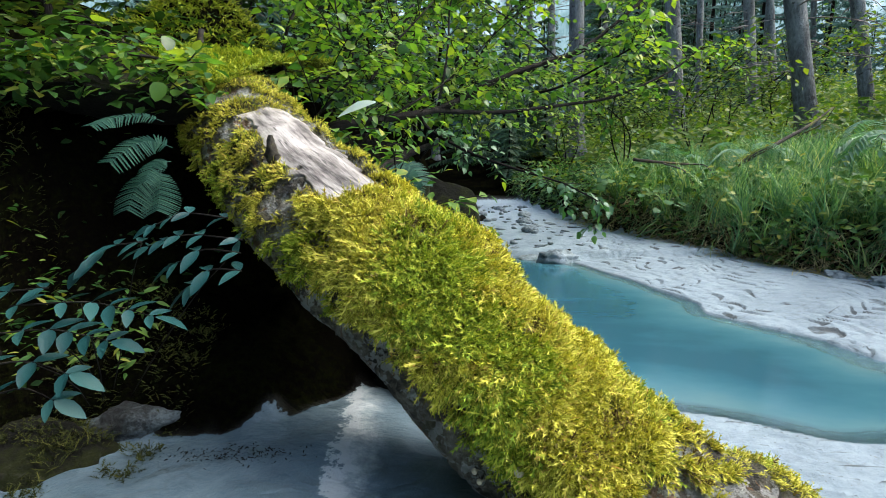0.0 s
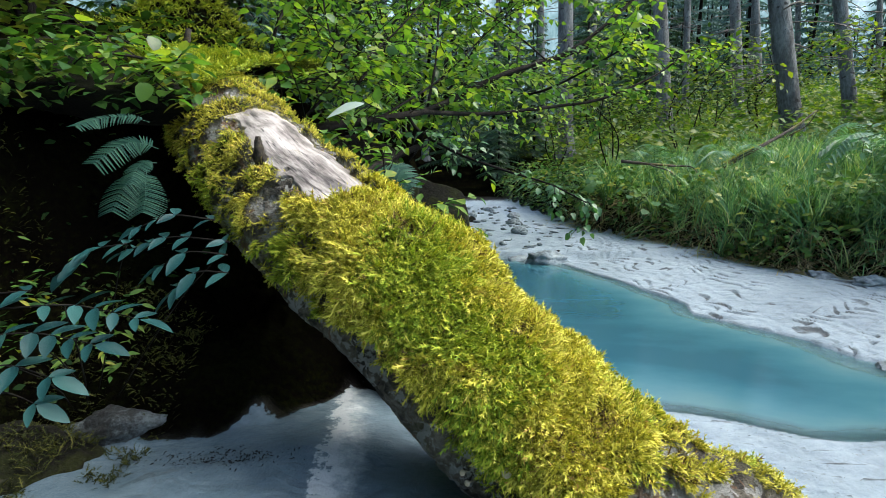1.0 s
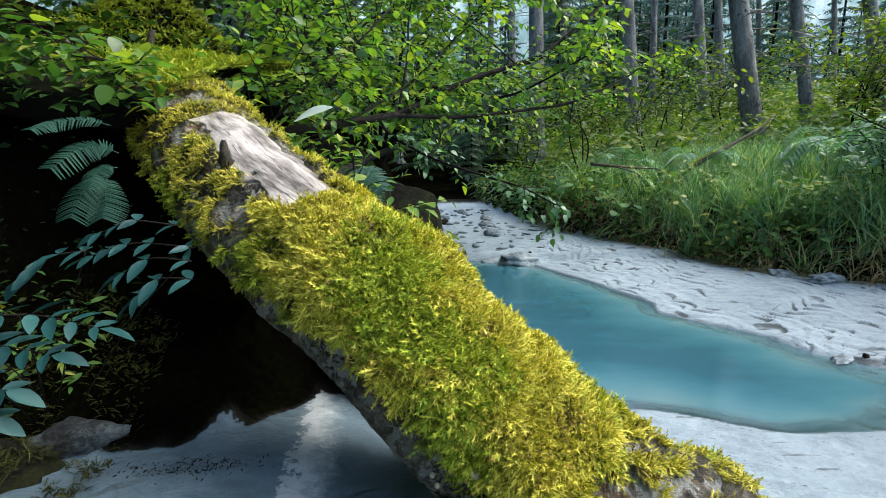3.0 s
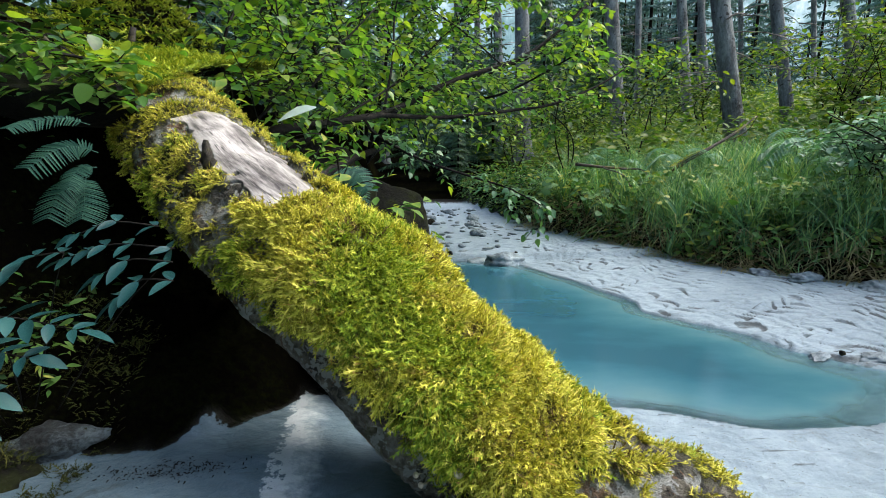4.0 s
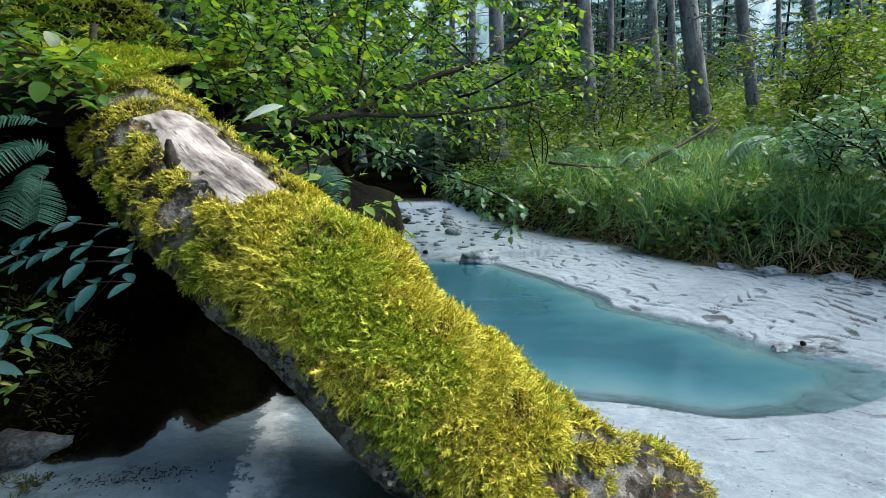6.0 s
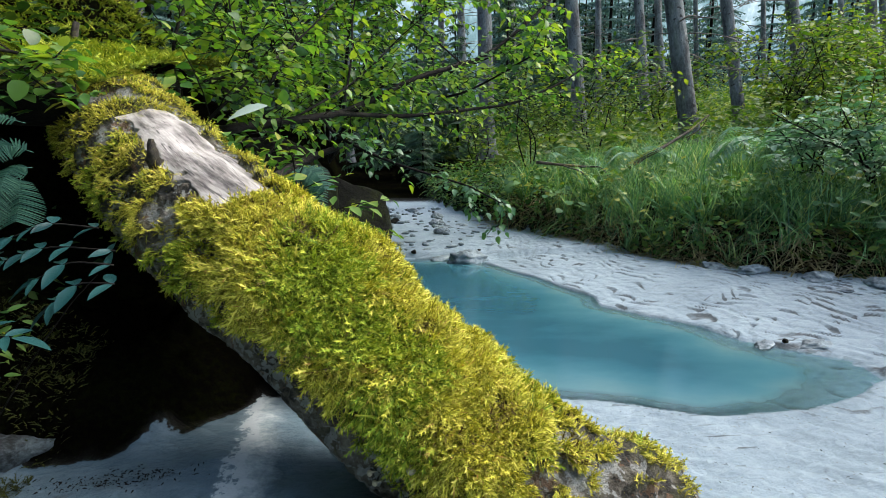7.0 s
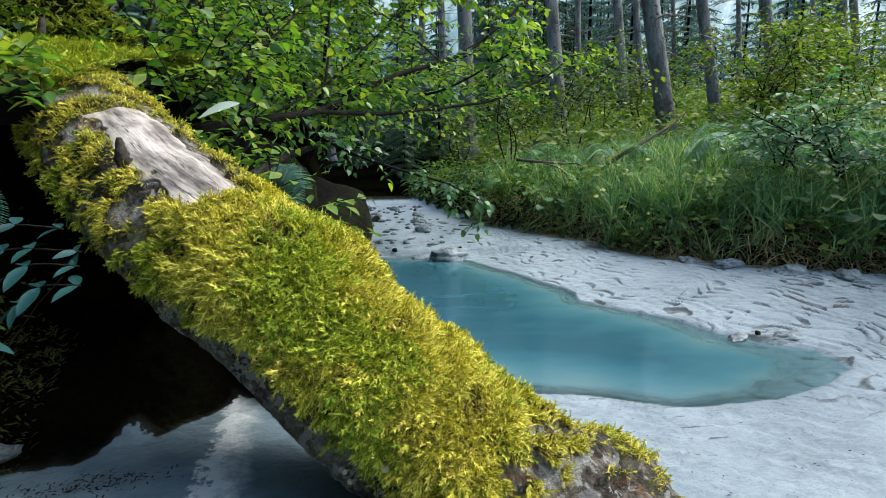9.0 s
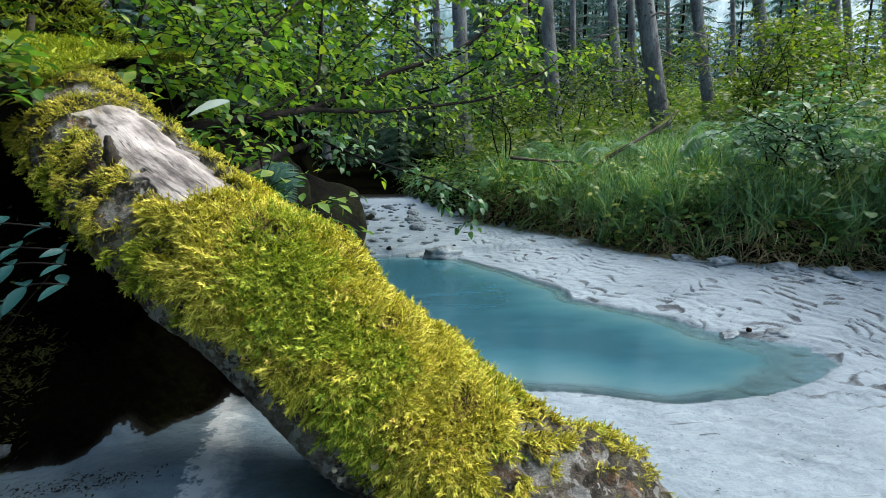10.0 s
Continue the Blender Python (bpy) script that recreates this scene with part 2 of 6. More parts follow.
def bare_wood_material():
    """Weathered wood: grey streaks and cracks along the grain, pale patches, some green film."""
    m, nt, b = nodes_of("weathered_bare_wood")
    at = nt.nodes.new("ShaderNodeAttribute")
    at.attribute_name = "grain"

    def grain(scale, sx, sy, detail=6):
        mp = nt.nodes.new("ShaderNodeMapping")
        mp.inputs["Scale"].default_value = (sx, sy, 1)
        nt.links.new(at.outputs["Vector"], mp.inputs[0])
        n = node(nt, "ShaderNodeTexNoise", Scale=scale, Detail=detail, Roughness=0.65)
        nt.links.new(mp.outputs[0], n.inputs["Vector"])
        return n.outputs["Fac"]

    streak = grain(6.0, 0.7, 6.0)
    patch = grain(5.0, 1.0, 2.6, 5)
    col = ramp(nt, math_node(nt, "MULTIPLY_ADD", patch, 0.6, math_node(nt, "MULTIPLY", streak, 0.5)),
               [(0.43, (0.045, 0.040, 0.036)), (0.50, (0.19, 0.175, 0.16)), (0.57, (0.38, 0.355, 0.33)), (0.68, (0.62, 0.60, 0.57))])
    crack = nt.nodes.new("ShaderNodeMapRange")
    crack.inputs["From Min"].default_value, crack.inputs["From Max"].default_value = 0.42, 0.36
    nt.links.new(grain(16.0, 0.5, 5.0, 3), crack.inputs[0])
    col = mix_col(nt, math_node(nt, "MULTIPLY", crack.outputs[0], 0.85), col, (0.03, 0.027, 0.025))
    film = nt.nodes.new("ShaderNodeMapRange")
    film.inputs["From Min"].default_value, film.inputs["From Max"].default_value = 0.60, 0.70
    nt.links.new(grain(6.0, 1.3, 2.0, 4), film.inputs[0])
    col = mix_col(nt, math_node(nt, "MULTIPLY", film.outputs[0], 0.6), col, (0.20, 0.19, 0.06))
    nt.links.new(col, b.inputs["Base Color"])
    b.inputs["Roughness"].default_value = 0.6
    bump(nt, b, math_node(nt, "ADD", streak, grain(30.0, 0.6, 5.0)), 0.5, 0.006)
    return m


SILT = ground_material()
WATER = water_material()
LOG_BARK = log_material()
BARE_WOOD = bare_wood_material()
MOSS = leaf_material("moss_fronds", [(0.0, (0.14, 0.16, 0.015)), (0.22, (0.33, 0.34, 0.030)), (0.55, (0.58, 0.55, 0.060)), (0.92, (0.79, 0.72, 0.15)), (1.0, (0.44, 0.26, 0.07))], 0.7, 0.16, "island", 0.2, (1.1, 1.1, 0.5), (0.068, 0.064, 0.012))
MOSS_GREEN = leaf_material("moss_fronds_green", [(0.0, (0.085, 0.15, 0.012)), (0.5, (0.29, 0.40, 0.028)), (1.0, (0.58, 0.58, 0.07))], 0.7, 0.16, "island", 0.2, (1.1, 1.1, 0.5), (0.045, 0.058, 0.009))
# dark copy of the moss with the bank's shade put into its colour
MOSS_SHADED = leaf_material("shade_painted_moss", [(0.0, (0.012, 0.018, 0.004)), (0.6, (0.040, 0.052, 0.010)), (1.0, (0.11, 0.11, 0.025))], 0.7, 0.25, "island", 0.2, (1.0, 1.0, 0.6))
MOSS_BROWN = leaf_material("withered_moss", [(0.0, (0.05, 0.035, 0.012)), (0.5, (0.14, 0.10, 0.03)), (1.0, (0.32, 0.25, 0.10))], 0.7, 0.25, "island", 0.2, (1.0, 1.0, 0.6))
TRUNK_BARK = rough_surface("spruce_bark", [(0.3, (0.038, 0.041, 0.042)), (0.5, (0.105, 0.115, 0.116)), (0.68, (0.19, 0.21, 0.21)), (0.8, (0.27, 0.29, 0.285))], 2.4, 0.9, 22, 0.9, (2.2, 2.2, 0.8), 0.03)
def scar_trunks():
    nt = TRUNK_BARK.node_tree
    b = nt.nodes["Principled BSDF"]
    old = b.inputs["Base Color"].links[0].from_socket
    scar = nt.nodes.new("ShaderNodeMapRange")
    scar.inputs["From Min"].default_value, scar.inputs["From Max"].default_value = 0.67, 0.71
    nt.links.new(noise_tex(nt, 5.0, 2, 0.4, (2.6, 2.6, 3.6)), scar.inputs[0])
    nt.links.new(mix_col(nt, math_node(nt, "MULTIPLY", scar.outputs[0], 0.8), old, (0.018, 0.016, 0.014)), b.inputs["Base Color"])


scar_trunks()
BRANCH_BARK = rough_surface("dark_branch_bark", [(0.35, (0.004, 0.0035, 0.003)), (0.55, (0.010, 0.009, 0.008)), (0.7, (0.030, 0.028, 0.024))], 6, 0.85, 70, 0.6)
STICK_BARK = rough_surface("mossy_stick_bark", [(0.35, (0.018, 0.016, 0.012)), (0.5, (0.045, 0.038, 0.028)), (0.62, (0.09, 0.085, 0.02)), (0.75, (0.17, 0.14, 0.03))], 7, 0.9, 60, 0.7)
ROCK = rough_surface("grey_rock", [(0.3, (0.075, 0.098, 0.11)), (0.5, (0.175, 0.225, 0.248)), (0.7, (0.27, 0.335, 0.365))], 5, 0.7, 35, 0.7, None, 0.012)
DARK_ROCK = rough_surface("dark_mossy_rock", [(0.3, (0.004, 0.004, 0.004)), (0.5, (0.010, 0.010, 0.008)), (0.65, (0.018, 0.022, 0.006)), (0.8, (0.045, 0.045, 0.038))], 4, 0.9, 30, 0.9, None, 0.02)
# dimmer version of the grey rock: the bank's shade is put into its colour
SHADED_ROCK = rough_surface("shaded_ledge_rock", [(0.35, (0.010, 0.012, 0.012)), (0.5, (0.038, 0.048, 0.052)), (0.62, (0.11, 0.14, 0.15)), (0.8, (0.20, 0.25, 0.27))], 9, 0.8, 45, 1.0, None, 0.02)
DARK_ROCK.node_tree.nodes["Principled BSDF"].inputs["Specular IOR Level"].default_value = 0.15
BRANCH_BARK.node_tree.nodes["Principled BSDF"].inputs["Specular IOR Level"].default_value = 0.15
LEAF_HAZEL = leaf_material("hazel_leaf", [(0.0, (0.030, 0.095, 0.030)), (0.35, (0.090, 0.215, 0.046)), (0.7, (0.165, 0.30, 0.048)), (1.0, (0.31, 0.40, 0.055))], 0.32, 0.5, "island")
LEAF_HAZEL_ONE = leaf_material("hazel_leaf_single", [(0.0, (0.030, 0.095, 0.030)), (0.35, (0.090, 0.215, 0.046)), (0.7, (0.165, 0.30, 0.048)), (1.0, (0.31, 0.40, 0.055))], 0.32, 0.5, "object")
LEAF_TEAL = leaf_material("bluish_green_leaf", [(0.0, (0.008, 0.042, 0.045)), (0.5, (0.014, 0.066, 0.068)), (1.0, (0.028, 0.100, 0.096))], 0.34, 0.15, "object", 0.3, (0.8, 1.2, 0.5))
LEAF_HERB = leaf_material("herb_leaf", [(0.0, (0.028, 0.092, 0.024)), (0.5, (0.075, 0.185, 0.042)), (0.85, (0.15, 0.25, 0.05)), (1.0, (0.34, 0.34, 0.06))], 0.6, 0.4, "island", 0.3)
# darker copy of the herb leaf: shade is put into its colour
LEAF_SHADED = leaf_material("shaded_herb_leaf", [(0.0, (0.010, 0.032, 0.010)), (0.6, (0.028, 0.070, 0.018)), (1.0, (0.09, 0.11, 0.025))], 0.7, 0.3, "island", 0.2)
GRASS = leaf_material("bank_grass", [(0.0, (0.05, 0.15, 0.07)), (0.45, (0.14, 0.33, 0.14)), (0.8, (0.26, 0.44, 0.15)), (0.97, (0.22, 0.25, 0.06)), (1.0, (0.36, 0.30, 0.14))], 0.42, 0.35, "island")
DRY_GRASS = leaf_material("withered_grass", [(0.0, (0.16, 0.13, 0.06)), (0.6, (0.30, 0.25, 0.13)), (1.0, (0.40, 0.36, 0.22))], 0.7, 0.3, "island")
FERN = leaf_material("fern_frond", [(0.0, (0.018, 0.065, 0.050)), (0.5, (0.030, 0.095, 0.072)), (1.0, (0.05, 0.13, 0.09))], 0.6, 0.3, "island", 0.2, (0.9, 1.2, 0.5))
FERN_PALE = leaf_material("pale_fern_frond", [(0.0, (0.07, 0.18, 0.11)), (0.5, (0.13, 0.26, 0.17)), (1.0, (0.22, 0.36, 0.23))], 0.5, 0.35, "island", 0.4, (0.9, 1.2, 0.5))
NEEDLES = leaf_material("conifer_needles", [(0.0, (0.012, 0.040, 0.022)), (0.5, (0.025, 0.070, 0.036)), (1.0, (0.05, 0.11, 0.045))], 0.6, 0.2, "island", 0.3)
# bluish copy of the needles: distance haze is put into the colour
HAZED_NEEDLES = leaf_material("haze_tinted_needles", [(0.0, (0.035, 0.085, 0.080)), (0.5, (0.060, 0.130, 0.120)), (1.0, (0.10, 0.18, 0.15))], 0.7, 0.2, "island", 0.2, (1.0, 1.1, 0.8))
LEAF_UNDER = leaf_material("understory_leaf", [(0.0, (0.035, 0.095, 0.018)), (0.5, (0.085, 0.165, 0.025)), (1.0, (0.20, 0.25, 0.035))], 0.5, 0.5, "island")
DEAD_TWIG = rough_surface("dead_twigs", [(0.35, (0.045, 0.04, 0.035)), (0.6, (0.12, 0.11, 0.095)), (0.8, (0.2, 0.19, 0.17))], 8, 0.9, 60, 0.4)
MUSHROOM = rough_surface("pale_mushroom", [(0.3, (0.45, 0.38, 0.25)), (0.7, (0.62, 0.55, 0.40))], 40, 0.5, 80, 0.2)


# ---------------- mesh helpers ----------------
def mesh_of(name, V, F, material, smooth=True, attrs=None):
    """A mesh from arrays; F is one index array, or a list of such (triangles, quads)."""
    V = np.asarray(V, float)
    groups = F if isinstance(F, list) else [F]
    groups = [np.asarray(g, int) for g in groups if len(g)]
    me = bpy.data.meshes.new(name)
    me.vertices.add(len(V))
    me.vertices.foreach_set("co", V.ravel())
    sizes = np.concatenate([np.full(len(g), g.shape[1]) for g in groups])
    idx = np.concatenate([g.ravel() for g in groups])
    me.loops.add(len(idx))
    me.loops.foreach_set("vertex_index", idx)
    me.polygons.add(len(sizes))
    me.polygons.foreach_set("loop_start", np.concatenate([[0], np.cumsum(sizes)[:-1]]))
    me.polygons.foreach_set("loop_total", sizes)
    me.polygons.foreach_set("use_smooth", np.full(len(sizes), smooth))
    for key, values in (attrs or {}).items():
        values = np.asarray(values, float)
        if values.ndim == 2:
            me.attributes.new(key, "FLOAT_VECTOR", "POINT").data.foreach_set("vector", values.ravel())
        else:
            me.attributes.new(key, "FLOAT", "POINT").data.foreach_set("value", values)
    me.update(calc_edges=True)
    me.materials.append(material)
    return me


def part(name, me, parent=None, label="", kind=""):
    ob = new(name, me)
    ob.parent = parent
    return tagged(ob, label, kind=kind)


def thing(name, label, category, group="", at=(0, 0, 0), kind=""):
    ob = new(name)
    ob.location = at
    ob.empty_display_size = 0.1
    return tagged(ob, label, category, group, kind)


def unit(v):
    return v / (np.linalg.norm(v, axis=-1, keepdims=True) + 1e-9)


def spline(P, n):
    """n points along a smooth curve through P."""
    P = np.asarray(P, float)
    Q = np.vstack([2 * P[0] - P[1], P, 2 * P[-1] - P[-2]])
    s = np.linspace(0, len(P) - 1 - 1e-9, n)
    i = s.astype(int)
    s = (s - i)[:, None]
    a, b, c, d = Q[i], Q[i + 1], Q[i + 2], Q[i + 3]
    return 0.5 * (2 * b + (c - a) * s + (2 * a - 5 * b + 4 * c - d) * s**2 + (3 * b - a - 3 * c + d) * s**3)


def tube(C, R, k=7, wobble=0.0):
    """A closed tapering tube round the points C."""
    C = np.asarray(C, float)
    n = len(C)
    R = np.broadcast_to(np.asarray(R, float), (n,))
    T = unit(np.gradient(C, axis=0))
    ref = np.array([0.0, 0, 1]) if abs(T[:, 2]).mean() < 0.8 else np.array([1.0, 0, 0])
    N = unit(ref - T * (T @ ref)[:, None])
    B = np.cross(T, N)
    th = np.linspace(0, 2 * np.pi, k, endpoint=False)
    rad = R[:, None] * (1 + wobble * rng.normal(size=(n, k)))
    V = C[:, None] + rad[..., None] * (N[:, None] * np.cos(th)[:, None] + B[:, None] * np.sin(th)[:, None])
    V = np.concatenate([V.reshape(-1, 3), C[:1], C[-1:]])
    i, j = np.meshgrid(np.arange(n - 1), np.arange(k), indexing="ij")
    q = np.stack([i * k + j, i * k + (j + 1) % k, (i + 1) * k + (j + 1) % k, (i + 1) * k + j], -1).reshape(-1, 4)
    jj = np.arange(k)
    caps = np.concatenate([np.stack([np.full(k, n * k), (jj + 1) % k, jj], 1), np.stack([np.full(k, n * k + 1), (n - 1) * k + jj, (n - 1) * k + (jj + 1) % k], 1)])
    return V, q, caps


def join(items):
    """Joins (V, F...) tuples into V and a list of face groups."""
    V, groups, off = [], {}, 0
    for it in items:
        V.append(it[0])
        for g in it[1:]:
            g = np.asarray(g)
            if len(g):
                groups.setdefault(g.shape[1], []).append(g + off)
        off += len(it[0])
    return np.concatenate(V), [np.concatenate(g) for g in groups.values()]


def frames_of(d, nrm):
    """Turn matrices whose x goes along d and whose z is nearest to nrm."""
    x = unit(np.asarray(d, float))
    y = unit(np.cross(nrm, x))
    z = np.cross(x, y)
    return np.stack([x, y, z], -1)


def scatter(V0, F0, pos, M, size):
    """Many copies of a small template as one array mesh."""
    k = len(pos)
    V = np.einsum("kij,vj->kvi", M * np.asarray(size, float).reshape(k, 1, -1), V0) + np.asarray(pos)[:, None]
    off = (np.arange(k) * len(V0))[:, None, None]
    return V.reshape(-1, 3), (F0[None] + off).reshape(-1, F0.shape[1])


def leaf_shape(width=0.62, fold=0.10, droop=0.12, pos=(0.0, 0.18, 0.42, 0.68, 0.87), prof=(0.12, 0.72, 1.0, 0.78, 0.40)):
    """Unit leaf along x: a folded blade of quads and a pointed tip."""
    V, F = [], []
    for p, w in zip(pos, prof):
        z = -droop * p * p
        V += [(p, w * width / 2, z + fold * w), (p, 0, z), (p, -w * width / 2, z + fold * w)]
    V.append((1.0, 0, -droop))
    for s in range(len(pos) - 1):
        a = s * 3
        for b in (a, a + 1):
            F += [(b, b + 1, b + 4), (b, b + 4, b + 3)]
    e = (len(pos) - 1) * 3
    F += [(e, e + 1, len(V) - 1), (e + 1, e + 2, len(V) - 1)]
    return np.array(V), np.array(F)


def blade_shape(width=0.035, bend=0.5, n=4):
    """Unit grass blade: rises along x and bends towards -z."""
    V, F = [], []
    for i in range(n):
        t = i / n
        w = width * (1 - t * 0.75) / 2
        V += [(t * (1 - 0.25 * bend * t), w, -bend * t * t), (t * (1 - 0.25 * bend * t), -w, -bend * t * t)]
    V.append((1 - 0.25 * bend, 0, -bend))
    for i in range(n - 1):
        a = 2 * i
        F += [(a, a + 1, a + 3), (a, a + 3, a + 2)]
    F.append((2 * n - 2, 2 * n - 1, 2 * n))
    return np.array(V), np.array(F)


LEAF = leaf_shape()
ROUND_LEAF = leaf_shape(0.85, 0.08, 0.15, (0.0, 0.12, 0.36, 0.64, 0.88), (0.25, 0.80, 1.0, 0.85, 0.45))
POINTED_LEAF = leaf_shape(0.74, 0.10, 0.22, (0.0, 0.10, 0.30, 0.52, 0.74, 0.90), (0.30, 0.74, 1.0, 0.90, 0.52, 0.20))
SLIM_LEAF = leaf_shape(0.36, 0.06, 0.16, (0.0, 0.18, 0.42, 0.68, 0.87), (0.15, 0.75, 1.0, 0.70, 0.32))
BLADE = blade_shape(0.030, 0.5, 3)
BROAD_BLADE = blade_shape(0.040, 0.9, 4)
FAR_LEAF = leaf_shape(0.62, 0.10, 0.12, (0.0, 0.42, 0.80), (0.15, 1.0, 0.55))


def rand_dirs(k, up=0.0, spread=1.0):
    a = rng.uniform(0, 2 * np.pi, k)
    return unit(np.stack([np.cos(a), np.sin(a), up + spread * rng.normal(size=k) * 0.3], 1))


def lumpy(P, scale, amp, seed=0.0):
    """Noise offset for points, in metres."""
    return np.array([noise.fractal(Vector(p) * scale + Vector((seed, seed * 1.7, 0)), 0.9, 2.1, 4) for p in P]) * amp


# ---------------- ground ----------------
LEFT_BANK = [(-3.2, -3), (-1.75, 0.2), (-1.34, 0.80), (-1.12, 0.97), (-0.93, 1.05), (-0.80, 1.08), (-0.70, 1.10), (-0.60, 1.17), (-0.51, 1.31), (-0.43, 1.45), (-0.38, 1.62), (-0.40, 2.0), (-0.48, 2.6), (-0.38, 3.4), (-0.36, 4.2), (-0.55, 6.0), (-1.2, 9), (-2.0, 14), (-6, 40), (-30, 400)]
RIGHT_BANK = [(9, -3), (5, 1.2), (3.5, 2.08), (2.85, 2.5), (2.45, 2.74), (2.05, 2.96), (1.74, 3.18), (1.52, 3.55), (1.22, 4.0), (0.88, 4.5), (0.58, 5.6), (0.33, 7.0), (0.0, 9), (-0.6, 14), (-4, 40), (-26, 400)]
POOL = [(0.2, 1.62), (0.45, 1.47), (0.65, 1.41), (0.88, 1.33), (1.15, 1.34), (1.38, 1.41), (1.58, 1.52), (1.63, 1.7), (1.5, 1.8), (1.34, 1.92), (1.28, 2.12), (1.12, 2.25), (0.94, 2.44), (0.96, 2.61), (0.76, 3.11), (0.46, 3.61), (0.1, 3.72), (-0.2, 3.70), (-0.28, 3.2), (-0.30, 2.6), (-0.24, 2.0), (-0.08, 1.75)]


def side_of(P, line):
    """Signed distance from a polyline, positive to its left."""
    line = np.asarray(line, float)
    best, sign = np.full(len(P), 1e9), np.ones(len(P))
    for a, b in zip(line[:-1], line[1:]):
        ab = b - a
        t = np.clip(((P - a) @ ab) / (ab @ ab), 0, 1)
        v = P - (a + t[:, None] * ab)
        d = np.hypot(v[:, 0], v[:, 1])
        s = np.sign(ab[0] * v[:, 1] - ab[1] * v[:, 0])
        near = d < best - 1e-9
        best[near], sign[near] = d[near], s[near]
    return best * sign


def inside(P, poly):
    poly = np.asarray(poly, float)
    r = np.zeros(len(P), bool)
    for a, b in zip(poly, np.roll(poly, -1, 0)):
        c = (a[1] > P[:, 1]) != (b[1] > P[:, 1])
        with np.errstate(divide="ignore", invalid="ignore"):
            r ^= c & (P[:, 0] < (b[0] - a[0]) * (P[:, 1] - a[1]) / (b[1] - a[1]) + a[0])
    return r


def sstep(a, b, v):
    t = np.clip((v - a) / (b - a), 0, 1)
    return t * t * (3 - 2 * t)


def waves(P, seed, freq, n=7):
    """Cheap smooth noise made of crossing waves, about -1 to 1."""
    g = np.random.default_rng(seed)
    out = np.zeros(len(P))
    for i in range(n):
        a, f, ph = g.uniform(0, 2 * np.pi), freq * g.uniform(0.5, 2.0), g.uniform(0, 6.28)
        out += np.sin((P[:, 0] * math.cos(a) + P[:, 1] * math.sin(a)) * f + ph + 0.7 * np.sin(P[:, 0] * f * 0.6 + i)) / (1 + 0.3 * i)
    return out / 2.6


def terrain(P):
    """Height, silt share and wetness (painted shade included) of the ground at plan points P."""
    P = np.asarray(P, float)
    near = np.clip(1.5 - np.hypot(P[:, 0], P[:, 1] - 2) / 6, 0, 1)
    wob = waves(P, 3, 7.0) * 0.05 * near
    dl = side_of(P, LEFT_BANK) + wob
    dr = -side_of(P, RIGHT_BANK) + wob
    pool = side_of(P, POOL + POOL[:1])
    pool = np.where(inside(P, POOL), np.abs(pool), -np.abs(pool)) + waves(P, 5, 9.0) * 0.012 * near
    bed = 0.005 + 0.055 * sstep(0, 0.9, -pool) + 0.012 * np.clip(P[:, 1] - 3.6, 0, 40)
    shelf = 1 - 0.72 * sstep(0.95, 1.55, P[:, 0]) * sstep(2.3, 2.0, P[:, 1])
    bed = np.where(pool > 0, -0.17 * shelf * sstep(-0.08, 0.42, pool), bed)
    # scaly ripples of silt: rows of crescents with a short steep face towards the pool
    w = P[:, 1] * 5.2 - P[:, 0] * 1.5 + 0.9 * waves(P, 11, 5.0) + 0.25 * waves(P, 12, 17.0)
    row, fw = np.floor(w), w % 1.0
    u = P[:, 0] * 12.0 + P[:, 1] * 4.0 + 1.3 * waves(P, 13, 4.0) + 0.75 * waves(P, 14, 16.0) + 0.8 * (row * 0.618 % 1.0) + 1.6 * (fw - 0.5) ** 2
    fu = u % 1.0
    saw = sstep(0.0, 0.10, fu) * (1 - fu) ** 0.8
    rip = sstep(0.4, 0.8, P[:, 0]) * sstep(4.6, 3.9, P[:, 1]) * sstep(0.02, -0.04, pool) * sstep(1.25, 1.6, P[:, 1] + 0.25 * P[:, 0] - 0.2) * (0.75 + 0.4 * waves(P, 15, 3.0))
    drowned = sstep(0.8, 1.15, P[:, 0]) * sstep(0.34, 0.10, pool) * sstep(-0.02, 0.02, pool)
    broken = sstep(-0.15, 0.35, waves(P, 24, 24.0))
    line = lambda f: np.clip(1 - np.minimum(f, 1 - f) / 0.34, 0, 1)
    lee = (np.clip(rip * 1.6, 0, 1) + 0.9 * drowned) * line(fu) * (0.45 + 0.55 * broken)
    flow = (P[:, 1] * 11.0 + 1.2 * P[:, 0] + 1.9 * waves(P, 16, 3.0) + 0.8 * waves(P, 17, 12.0)) % 1.0
    fan = sstep(1.75, 1.35, P[:, 1]) * sstep(0.2, 0.5, P[:, 0]) * sstep(0.03, -0.04, pool)
    lee = lee + fan * sstep(0.6, 0.8, P[:, 1]) * sstep(2.8, 2.4, P[:, 0]) * line(flow) * (0.5 + 0.5 * sstep(-0.3, 0.15, waves(P, 26, 20.0))) * (0.86 + 0.14 * sstep(-0.3, -0.05, pool))
    bed = bed + 0.013 * saw * np.clip(rip, 0, 1) * (0.6 + 0.5 * broken) + 0.006 * saw * drowned + 0.012 * flow**2 * fan + 0.004 * waves(P, 21, 26.0) * near * sstep(0.05, -0.05, pool)
    # the ledge along the far shore and the heap of dry silt under the log
    bed = bed + 0.035 * sstep(3.72, 3.80, P[:, 1] + 0.10 * P[:, 0] + 0.02 * waves(P, 18, 8.0)) * near
